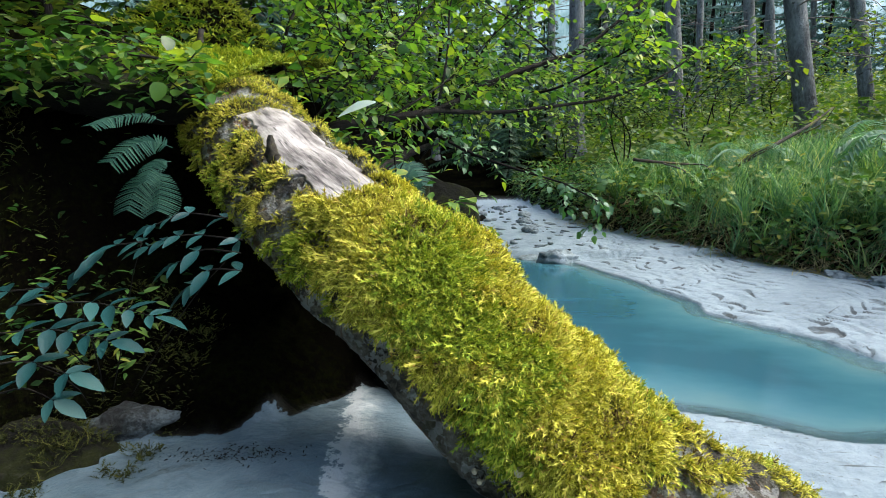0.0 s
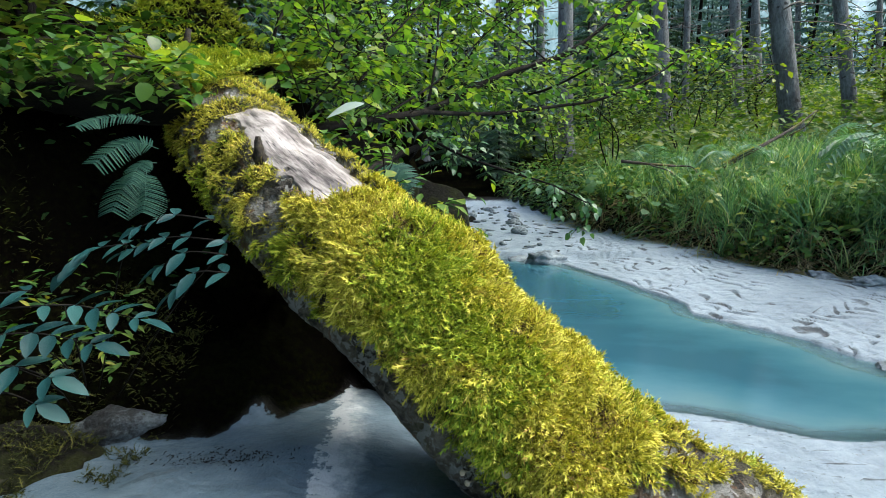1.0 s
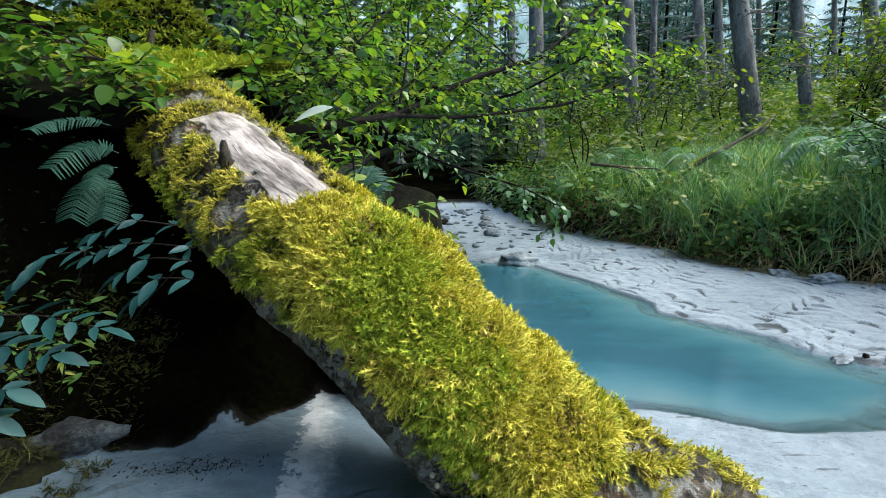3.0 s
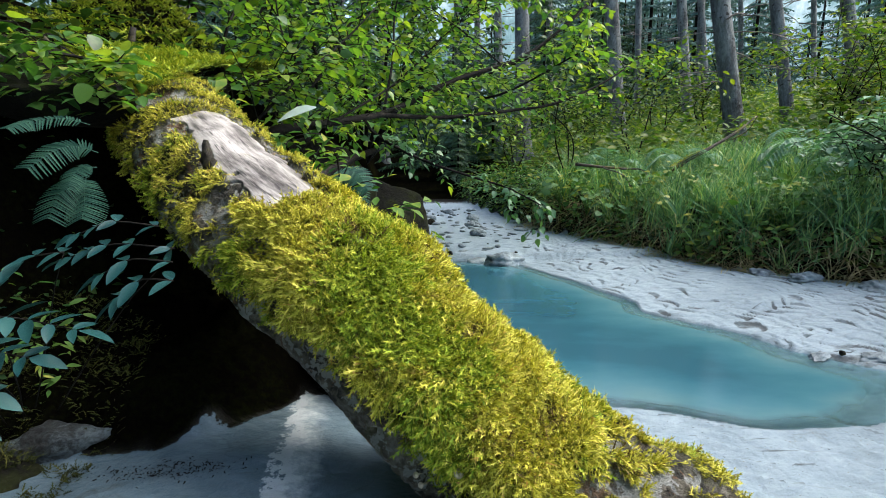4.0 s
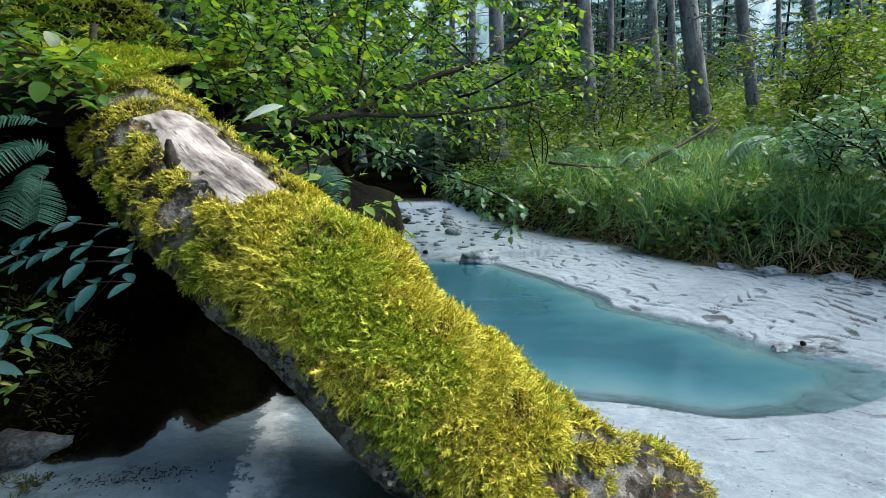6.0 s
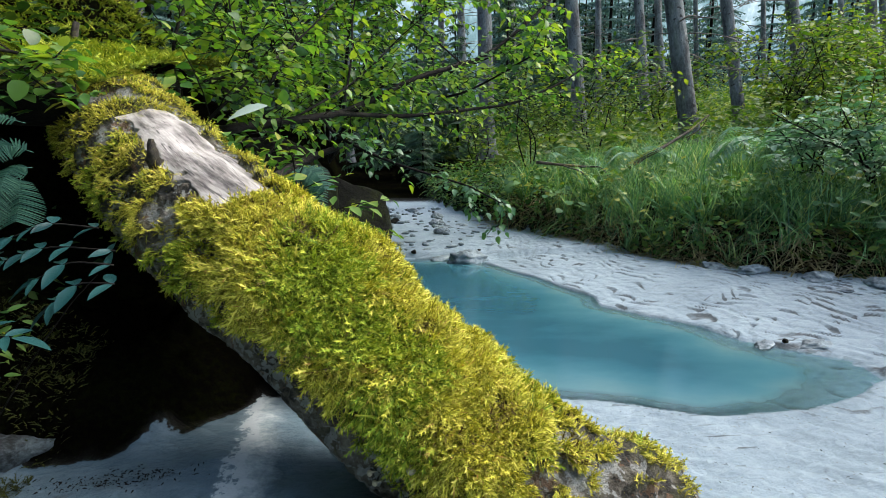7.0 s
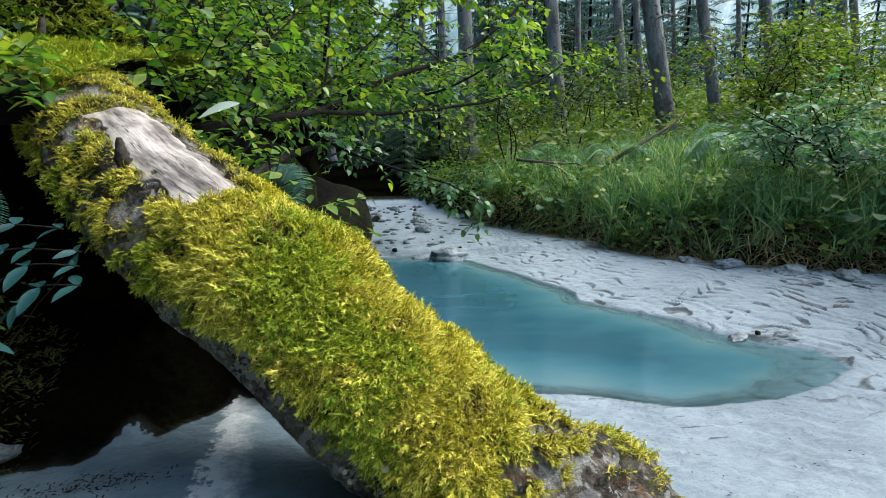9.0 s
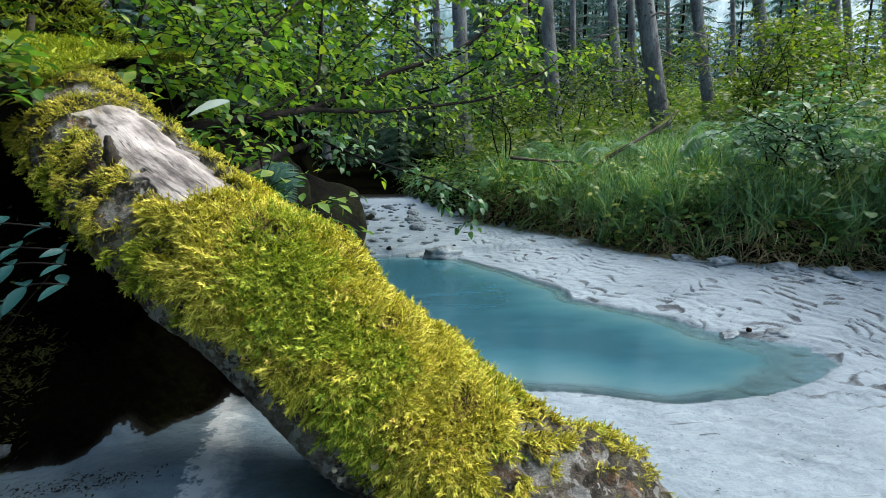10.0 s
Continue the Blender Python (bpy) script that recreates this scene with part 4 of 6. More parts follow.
# rocks at the foot of the left bank
for i, (x, y, z, sx, sy, sz, lab) in enumerate([(-1.12, 1.00, 0.03, .24, .16, .10, "low dark rock with moss at the foot of the bank"), (-0.90, 1.12, 0.085, .16, .075, .06, "pale-topped rock ledge beside the hollow"),
                                                (-1.35, 1.22, 0.12, .30, .22, .13, "low dark rock with moss at the foot of the bank"),
                                                (-1.30, 0.78, 0.05, .20, .15, .09, "low dark rock with moss at the foot of the bank")]):
    stone("bank_rock", (x, y, z), (sx, sy, sz), i * 0.9 + 0.2, lab, 80 + i, SHADED_ROCK if i == 1 else DARK_ROCK, "rocks at the foot of the left bank", 4, 0.7)


def rock_moss():
    """Moss and sprouts over the rocks at the foot of the left bank."""
    g = np.random.default_rng(90)
    n = 9000
    P = np.column_stack([g.uniform(-1.55, -0.80, n), g.uniform(0.70, 1.38, n)])
    z = terrain(P)[0]
    for x, y, zc, sx, sy, sz in ((-1.12, 1.00, 0.03, .24, .16, .10), (-1.35, 1.22, 0.12, .30, .22, .13), (-1.30, 0.78, 0.05, .20, .15, .09), (-1.04, 1.20, 0.035, .10, .10, .075)):
        q = 1 - ((P[:, 0] - x) / sx) ** 2 - ((P[:, 1] - y) / sy) ** 2
        z = np.maximum(z, np.where(q > 0, zc + sz * np.sqrt(np.clip(q, 0, 1)) * 0.88, -1))
    keep = (z > 0.05) & (waves(P, 95, 14.0) + 0.4 * waves(P, 96, 40.0) > -0.15)
    P, z = P[keep], z[keep]
    n = len(P)
    V, F = scatter(FROND_V, FROND_F, np.column_stack([P, z - 0.004]), frames_of(rand_dirs(n, 0.5), np.array([0, 0, 1.0]) + 0.5 * g.normal(size=(n, 3))), (0.028 * g.uniform(0.5, 1.2, n))[:, None].repeat(3, 1))
    tagged(new("rock_moss", mesh_of("rock_moss", V, F, MOSS_SHADED, False)), "green moss on rocks at the bank's foot, dulled by painted shade", "moss", kind="stuff")
    # bits of bark and twig washed up on the silt
    P = np.concatenate([np.column_stack([g.normal(-0.62, 0.08, 320), 1.01 + g.normal(0, 0.020, 320)]), np.column_stack([g.uniform(0.4, 2.4, 130), g.uniform(0.85, 1.5, 130)])])
    keep = terrain(P)[0] > 0.004
    P = P[keep]
    m = len(P)
    V, F = scatter(SLIM_LEAF[0], SLIM_LEAF[1], np.column_stack([P, terrain(P)[0] + 0.003]), frames_of(rand_dirs(m, 0.0, 0.3), np.array([0, 0, 1.0]) + 0.3 * g.normal(size=(m, 3))), (0.0065 * g.uniform(0.3, 1.6, m))[:, None].repeat(3, 1))
    tagged(new("driftwood_bits", mesh_of("driftwood_bits", V, F, BRANCH_BARK)), "tiny dark bits of bark and twig washed up on silt", "debris", kind="stuff")


rock_moss()


def turf_front(x):
    return 1.34 + 0.25 * (x + 1.12) + 0.06 * np.sin(x * 5) + 0.04 * np.sin(x * 13 + 1)


def turf_height(x, y, side=1):
    """Upper (1) or lower (-1) skin of the overhanging turf."""
    f = turf_front(x)
    j = np.clip((y - f) / (3.1 - f), 0, 1)
    thick = (0.07 + 0.10 * np.minimum(j * 3, 1)) * (1 if side < 0 else 0.6)
    Q = np.stack([np.ravel(x), np.ravel(y)], 1)
    return 0.93 + 0.05 * (-1.1 - x) + 0.24 * j + (0.03 * waves(Q, 61, 4.0) + 0.015 * waves(Q, 62 + side, 16.0)).reshape(np.shape(x)) + side * thick * np.minimum(j * 6, 1) ** 0.5


def overhang():
    """The undercut turf of the left bank: a thick ragged lip of soil and roots over the hollow."""
    nx, ny = 70, 40
    X, J = np.meshgrid(np.linspace(-3.6, -0.90, nx), np.linspace(0, 1, ny))
    X = X - 0.80 * J * (X + 3.6) / 2.7
    Y = turf_front(X) + (3.1 - turf_front(X)) * J
    V = np.concatenate([np.stack([X, Y, turf_height(X, Y, side)], -1).reshape(-1, 3) for side in (1, -1)])
    F = grid_faces(nx, ny)
    F2 = F[:, ::-1] + nx * ny
    edge = [(i, i + nx * ny, i + 1 + nx * ny, i + 1) for i in range(nx - 1)]
    edge += [(j * nx + nx - 1, j * nx + nx - 1 + nx * ny, (j + 1) * nx + nx - 1 + nx * ny, (j + 1) * nx + nx - 1) for j in range(ny - 1)]
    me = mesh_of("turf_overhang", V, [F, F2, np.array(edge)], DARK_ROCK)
    tagged(new("turf_overhang", me), "undercut lip of dark soil and roots over a hollow", "bank", kind="structure")


overhang()


# ---------------- plant builders ----------------
def pinnate(C, n, leaflet, size, up, spread=62, tip=True, pairs_from=0.25, taper=0.0, shape=None):
    """Leaflet roots, turns and sizes in pairs along the rachis C."""
    L = spline(C, 40)
    T = unit(np.gradient(L, axis=0))
    pos, d, s = [], [], []
    for i in range(n):
        f = pairs_from + (0.97 - pairs_from) * i / max(n - 1, 1)
        k = min(int(f * 39), 39)
        side = unit(np.cross(up, T[k]))
        for sg in (-1, 1):
            a = radians(spread + rng.normal(0, 6))
            pos.append(L[k])
            d.append(T[k] * math.cos(a) + side * sg * math.sin(a) + rng.normal(0, 0.06, 3))
            s.append(size * (1 - taper * abs(f - 0.45) * 1.6) * rng.uniform(0.88, 1.12))
    if tip:
        pos.append(L[-1]); d.append(T[-1]); s.append(size * 1.1)
    d = np.array(d)
    return np.array(pos), frames_of(d, up + 0.22 * rng.normal(size=(len(d), 3))), np.array(s)


def fern_frond(C, n=26, width=0.11, up=(0, 0, 1.0)):
    """One fern frond: pinnae cut into small teeth on both sides of the rachis C."""
    up = unit(np.array(up, float))
    L = spline(C, 60)
    T = unit(np.gradient(L, axis=0))
    gap = np.linalg.norm(np.diff(L, axis=0), axis=1).sum() * 0.85 / n
    pos, d, s = [], [], []
    for i in range(n):
        f = 0.14 + 0.85 * i / (n - 1)
        k = min(int(f * 59), 59)
        side = unit(np.cross(up, T[k]))
        ln = width * math.sin(math.pi * (0.16 + 0.84 * (1 - f)) ** 0.8) ** 0.8 + 0.006
        for sg in (-1, 1):
            pos.append(L[k])
            d.append(T[k] * 0.40 + side * sg - up * 0.14)
            s.append((ln, min(gap * 1.3, ln * 0.6), ln))
    V, F = scatter(PINNA[0], PINNA[1], np.array(pos), frames_of(np.array(d), up + 0.05 * rng.normal(size=(len(d), 3))), np.array(s))
    tb = tube(L[::4], np.linspace(0.0009, 0.0005, len(L[::4])), 3)
    return join([(V, F), tb])


# a fern's side leaflet: a strip with toothed edges
PINNA = leaf_shape(1.0, 0.04, 0.16, tuple(np.linspace(0.0, 0.93, 14)), tuple((0.95 if i % 2 else 0.45) * (1 - 0.75 * (i / 14) ** 1.5) for i in range(14)))


@lru_cache(None)
def frond_variant(k, material, length, width, rise):
    """One of three fronds that the ferns of a kind share; it arches along x."""
    ln = length * (0.85, 1.0, 1.12)[k]
    bow = (0.06, -0.05, 0.02)[k] * ln
    V, G = fern_frond(np.array([(0, 0, 0), (ln * 0.3, bow, rise * ln * 0.8), (ln * 0.7, bow, rise * ln * 0.95), (ln, 0, rise * ln * (0.5, 0.6, 0.45)[k])]), 24, width)
    return mesh_of("frond", V, G, material, False)


def fern(name, at, fronds, label, material, length=0.4, width=0.10, rise=0.5, group=""):
    th = thing(name, label, "fern", group, at)
    for i in range(fronds):
        ob = part("frond", frond_variant(i % 3, material, length, width, rise), th)
        ob.rotation_euler = (rng.uniform(-0.15, 0.15), rng.uniform(-0.15, 0.15), 2 * math.pi * i / fronds + rng.uniform(-0.3, 0.3))
    return th


def limb(name, P, r0, r1, material, parent, label="", n=24):
    tb = tube(spline(P, n), np.linspace(r0, r1, n), 8, 0.06)
    return part(name, mesh_of(name, tb[0], [tb[1], tb[2]], material), parent, label)


def twigs_on(P, count, length, f0=0.1, f1=1.0, up=0.15, seed=0):
    """Curved side twigs along the limb P; a list of point arrays."""
    g = np.random.default_rng(seed)
    L = spline(P, 60)
    T = unit(np.gradient(L, axis=0))
    out = []
    for _ in range(count):
        k = int(g.uniform(f0, f1) * 59)
        side = unit(np.cross(T[k], g.normal(size=3)))
        d = unit(side * np.array([1, 1, 0.55]) + T[k] * 0.6 + np.array([0, 0, up]))
        ln = length * g.uniform(0.5, 1.25)
        bend = np.array([g.normal() * 0.15, g.normal() * 0.15, -0.18 * g.uniform(0.2, 1.3)])
        out.append(np.array([L[k], L[k] + d * ln * 0.35, L[k] + d * ln * 0.7 + bend * ln * 0.5, L[k] + d * ln + bend * ln]))
    return out


def leaves_on(twigs, step, size, seed=0, tilt=0.35, droop=0.25):
    """Alternate leaves along twigs: roots, turns, sizes."""
    g = np.random.default_rng(seed)
    pos, d, nr, s = [], [], [], []
    for tw in twigs:
        L = spline(tw, 30)
        ln = np.linalg.norm(np.diff(L, axis=0), axis=1).sum()
        n = max(int(ln / step), 2)
        T = unit(np.gradient(L, axis=0))
        for i in range(n + 1):
            k = min(int((0.15 + 0.85 * i / n) * 29), 29)
            side = unit(np.cross(np.array([0, 0, 1.0]), T[k]))
            sg = 1 if i % 2 else -1
            dd = T[k] * 0.55 + side * sg * (0.9 if i < n else 0.1) + np.array([0, 0, -droop]) + g.normal(0, 0.2, 3)
            pos.append(L[k] + unit(dd) * size * 0.12)
            d.append(dd)
            nr.append(np.array([0, 0, 1.0]) + tilt * g.normal(size=3))
            s.append(size * g.uniform(0.55, 1.2))
    return np.array(pos), frames_of(np.array(d), np.array(nr)), np.array(s)


def leaf_cloud(name, packs, shape, material, parent, label=""):
    pos, M, s = (np.concatenate(z) for z in zip(*packs))
    V, F = scatter(shape[0], shape[1], pos, M, s[:, None].repeat(3, 1))
    return part(name, mesh_of(name, V, F, material), parent, label, "stuff")


def single_leaves(name, packs, shape, material, parent):
    """Leaves as objects of their own on one shared mesh."""
    pos, M, s = (np.concatenate(z) for z in zip(*packs))
    me = mesh_of(name, shape[0], shape[1], material)
    for p, m, k in zip(pos, M, s):
        ob = new(name, me)
        ob.parent = parent
        ob.matrix_basis = Matrix.Translation(p) @ Matrix(m.tolist()).to_4x4() @ Matrix.Diagonal((k, k, k, 1))


def twig_mesh(twigs, r0=0.003, r1=0.001):
    return join([tube(spline(t, 5), np.linspace(r0, r1, 5), 3) for t in twigs])


# ---------------- the left bank's plants ----------------
FERNS_A = [[(-0.742, 1.084, 0.753), (-0.778, 1.062, 0.769), (-0.801, 1.007, 0.760), (-0.833, 0.944, 0.712)],
           [(-0.748, 1.083, 0.753), (-0.767, 1.040, 0.752), (-0.767, 0.985, 0.731), (-0.766, 0.945, 0.679)]]
FERNS_B = [[(-0.785, 1.101, 0.706), (-0.794, 1.067, 0.692), (-0.806, 1.040, 0.665), (-0.809, 1.012, 0.623)], [(-0.785, 1.101, 0.706), (-0.77, 1.07, 0.68), (-0.76, 1.05, 0.65), (-0.755, 1.03, 0.62)]]
FERNS_C = [[(-0.879, 1.266, 0.822), (-0.922, 1.243, 0.835), (-0.970, 1.205, 0.826), (-0.984, 1.149, 0.807)]]
FERNS_D = [[(-0.534, 2.066, 0.619), (-0.431, 2.018, 0.685), (-0.356, 1.960, 0.686), (-0.312, 1.924, 0.625)], [(-0.534, 2.066, 0.619), (-0.42, 2.03, 0.66), (-0.37, 1.99, 0.64), (-0.35, 1.95, 0.57)]]


def ash_seedling():
    th = thing("ash_seedling", "ash seedling with bluish-green pinnate leaves in the shaded bank", "seedling", "", (-1.02, 1.14, 0.10))
    o = np.array((-1.02, 1.14, 0.10))
    me = mesh_of("leaflet", *leaf_shape(0.44, 0.07, 0.14), LEAF_TEAL)
    stems = []
    # stalk foot, stalk end, pairs, leaflet length
    for a, b, n, s in [((-0.70, 0.90, 0.575), (-0.83, 0.905, 0.520), 4, 0.062), ((-0.555, 0.955, 0.615), (-0.70, 0.935, 0.600), 3, 0.052), ((-0.52, 0.94, 0.575), (-0.71, 0.92, 0.560), 4, 0.056),
                       ((-0.51, 0.91, 0.555), (-0.63, 0.89, 0.535), 2, 0.064), ((-0.50, 0.89, 0.525), (-0.59, 0.87, 0.500), 2, 0.066),
                       ((-0.90, 0.81, 0.470), (-0.63, 0.82, 0.455), 5, 0.064), ((-0.94, 0.77, 0.425), (-0.69, 0.785, 0.420), 5, 0.062), ((-0.90, 0.735, 0.385), (-0.74, 0.745, 0.375), 2, 0.066), ((-0.86, 0.715, 0.345), (-0.76, 0.73, 0.335), 1, 0.060),
                       ((-0.84, 0.83, 0.50), (-0.97, 0.80, 0.455), 3, 0.065)]:
        a, b = np.array(a) - o, np.array(b) - o
        mid = (a + b) / 2 + np.array([0, 0, 0.018])
        stems.append(np.array([a, mid, (mid + b) / 2 + np.array([0, 0, 0.004]), b]))
        tb = tube(spline(stems[-1], 9), np.linspace(0.0018, 0.0009, 9), 4)
        compound = part("compound_leaf", mesh_of("compound_leaf", tb[0], [tb[1], tb[2]], BRANCH_BARK), th)
        pos, M, sz = pinnate(stems[-1], n + 1, None, s * 0.88, np.array([0.05, -0.30, 0.95]), 60, True, 0.05, 0.3)
        for p, m, k in zip(pos, M, sz):
            ob = new("leaflet", me)
            ob.parent = compound
            ob.matrix_basis = Matrix.Translation(p) @ Matrix(m.tolist()).to_4x4() @ Matrix.Diagonal((k, k, k, 1))
    heads, stems = stems, []
    for a, b in (((0, 0, 0), heads[0][0]), ((0.04, 0.0, 0), heads[2][0] * 0.9), ((0, -0.02, 0), heads[5][1]), ((-0.02, -0.03, 0), heads[7][1]), ((0, 0, 0), heads[6][1])):
        a, b = np.array(a), np.array(b)
        stems.append(np.array([a, a * 0.6 + b * 0.4 + np.array([0.01, 0, 0.03]), a * 0.25 + b * 0.75 + np.array([0, 0, 0.02]), b]))
    V, G = twig_mesh(stems, 0.0022, 0.001)
    part("stalkwork", mesh_of("stalkwork", V, G, BRANCH_BARK), th, "thin dark stalks", "stuff")


ash_seedling()


def hanging_fern(label, fronds, width, up):
    """A fern whose fronds hang out of the bank, each given by its rachis."""
    o = np.array(fronds[0][0])
    th = thing("fern", label, "fern", "ferns on the left bank", o)
    for C in fronds:
        V, G = fern_frond(np.array(C) - o, 22, width, up)
        part("frond", mesh_of("frond", V, G, FERN, False), th)


hanging_fern("dark green fern hanging from the undercut bank", [[tuple(np.array(C[0]) + 0.75 * (np.array(p) - np.array(C[0]))) for p in C] for C in FERNS_A[:1]], 0.037, (0.1, -0.75, 0.65))
hanging_fern("small dark green fern below a larger one", [[tuple(np.array(C[0]) + 0.55 * (np.array(p) - np.array(C[0])) - np.array((0, 0, 0.03))) for p in C] for C in FERNS_A[1:2]], 0.024, (0.1, -0.75, 0.65))
hanging_fern("dark green fern hanging deep in the hollow", FERNS_B, 0.042, (0.1, -0.75, 0.65))
hanging_fern("dark green fern under the bank's edge", FERNS_C, 0.028, (0.1, -0.6, 0.8))
hanging_fern("green fern beside the log behind the shrub", FERNS_D, 0.05, (0.1, -0.7, 0.7))


def herbs(name, label, plan, n, size, shape, material, category="plant", lift=(0.01, 0.12), tilt=0.5, out=(0, 0, 0.0), seed=3):
    """Low leafy plants over a plan area; plan(g, n) gives x, y, z."""
    g = np.random.default_rng(seed)
    P = plan(g, n)
    P[:, 2] += g.uniform(*lift, n)
    a = g.uniform(0, 2 * np.pi, n)
    d = np.stack([np.cos(a), np.sin(a), g.normal(-0.15, 0.3, n)], 1) + np.array(out)
    M = frames_of(d, np.array([0, 0, 1.0]) + tilt * g.normal(size=(n, 3)))
    s = size * g.uniform(0.5, 1.3, n)
    V, F = scatter(shape[0], shape[1], P, M, s[:, None].repeat(3, 1))
    return tagged(new(name, mesh_of(name, V, F, material)), label, category, kind="stuff")


def on_plan(x0, x1, y0, y1):
    def f(g, n):
        P = np.stack([g.uniform(x0, x1, n * 3), g.uniform(y0, y1, n * 3)], 1)
        P = P[side_of(P, LEFT_BANK) > 0.07][:n]
        P = np.resize(P, (n, 2))
        return np.column_stack([P, terrain(P)[0]])
    return f


herbs("bank_undergrowth", "small dark leaves of undergrowth on the shaded bank", on_plan(-1.9, -0.95, 0.95, 1.7), 500, 0.026, FAR_LEAF, LEAF_SHADED, seed=11, lift=(0.0, 0.04), tilt=0.9)
herbs("bank_undergrowth", "small green leaves of undergrowth at the bank's foot", on_plan(-1.40, -0.92, 0.9, 1.30), 260, 0.034, SLIM_LEAF, LEAF_HERB, seed=12, lift=(0.02, 0.12))


def turf_edge(g, n):
    x = g.uniform(-2.2, -0.87, n)
    return np.column_stack([x, turf_front(x) + g.normal(0.0, 0.05, n), 0.92 + g.uniform(0, 0.10, n)])


herbs("turf_foliage", "green leaves hanging over the undercut turf's edge", turf_edge, 1300, 0.042, FAR_LEAF, LEAF_HERB, seed=15, lift=(-0.06, 0.05), tilt=0.25, out=(0, -0.4, -0.1))


def mossy_bank():
    """Moss over the bank's crest behind the log's upper end."""
    g = np.random.default_rng(17)
    n = 26000
    P = np.stack([g.uniform(-2.2, -0.88, n), 1.6 + 1.9 * g.uniform(0, 1, n) ** 1.2], 1)
    P = P[side_of(P, [(-1.12, 1.4), (-1.5, 2.2), (-2.2, 2.6)]) < 0.05 * waves(P, 72, 9.0)]
    n = len(P)
    z = np.maximum(terrain(P)[0], turf_height(P[:, 0], P[:, 1]))
    d = rand_dirs(n, 0.5)
    V, F = scatter(FROND_V, FROND_F, np.column_stack([P, z - 0.005]), frames_of(d, np.array([0, 0, 1.0]) + 0.5 * g.normal(size=(n, 3))), (0.05 * g.uniform(0.6, 1.2, n))[:, None].repeat(3, 1))
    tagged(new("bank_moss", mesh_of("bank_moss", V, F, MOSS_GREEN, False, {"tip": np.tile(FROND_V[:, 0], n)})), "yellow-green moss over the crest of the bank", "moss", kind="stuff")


mossy_bank()
for P in ([(-1.30, 2.20, 1.06), (-1.31, 2.19, 1.16), (-1.30, 2.20, 1.27)], [(-1.46, 2.02, 1.04), (-1.49, 2.00, 1.12), (-1.53, 2.0, 1.20)]):
    snag = thing("snag", "short dead snag standing in moss on the bank's crest", "branch", "snags on the crest", P[0])
    tb = tube(spline(np.array(P) - np.array(P[0]), 8), np.linspace(0.022, 0.011, 8), 8, 0.15)
    part("wood", mesh_of("wood", tb[0], [tb[1], tb[2]], STICK_BARK), snag)


def shrub(name, label, foot, limbs, tw, leaf, near=0, seed=0, shape=ROUND_LEAF, leafmat=None, onemat=None, category="shrub", group="", f0=0.15, tilt=0.35):
    """A shrub: limbs given as (points, r0, r1), side twigs tw=(count, length), leaves leaf=(step, size)."""
    th = thing(name, label, category, group, foot)
    o = np.array(foot)
    twigs = []
    for i, (P, r0, r1, *thick) in enumerate(limbs):
        P = np.array(P, float) - o
        limb("limb", P, r0, r1, BRANCH_BARK, th)
        ln = np.linalg.norm(np.diff(P, axis=0), axis=1).sum()
        first = twigs_on(P, max(int(tw[0] * ln * (thick[0] if thick else 1)), 2), tw[1], f0, 1.0, 0.15, seed * 100 + i)
        twigs += first
        for j, t in enumerate(first):
            if j % 2 == 0:
                twigs += twigs_on(t, 2, tw[1] * 0.55, 0.3, 0.95, 0.1, seed * 1000 + i * 50 + j)
    V, G = twig_mesh(twigs)
    part("fine_branchwork", mesh_of("fine_branchwork", V, G, BRANCH_BARK), th, "", "stuff")
    pos, M, s = leaves_on(twigs, leaf[0], leaf[1], seed, tilt)
    order = np.argsort(pos[:, 1])
    k = min(near, len(order))
    if k:
        pick = order[:k]
        single_leaves("leaf", [(pos[pick], M[pick], s[pick])], shape, onemat or LEAF_HAZEL_ONE, th)
    rest = order[k:]
    if len(rest):
        leaf_cloud("foliage", [(pos[rest], M[rest], s[rest])], shape, leafmat or LEAF_HAZEL, th)
    return th


# hazel leaf copy with bluish skylight put into its colour
LEAF_SKY_LIT = leaf_material("hazel_leaf_sky_lit", [(0.0, (0.04, 0.12, 0.05)), (0.5, (0.07, 0.18, 0.09)), (1.0, (0.12, 0.24, 0.12))], 0.35, 0.35, "object", 0.6)
# base colour this pale only because the sky's glare is painted in
GLARE_LEAF = leaf_material("sky_glare_leaf", [(0.0, (0.30, 0.42, 0.36)), (1.0, (0.45, 0.56, 0.48))], 0.25, 0.2, "object", 0.9)
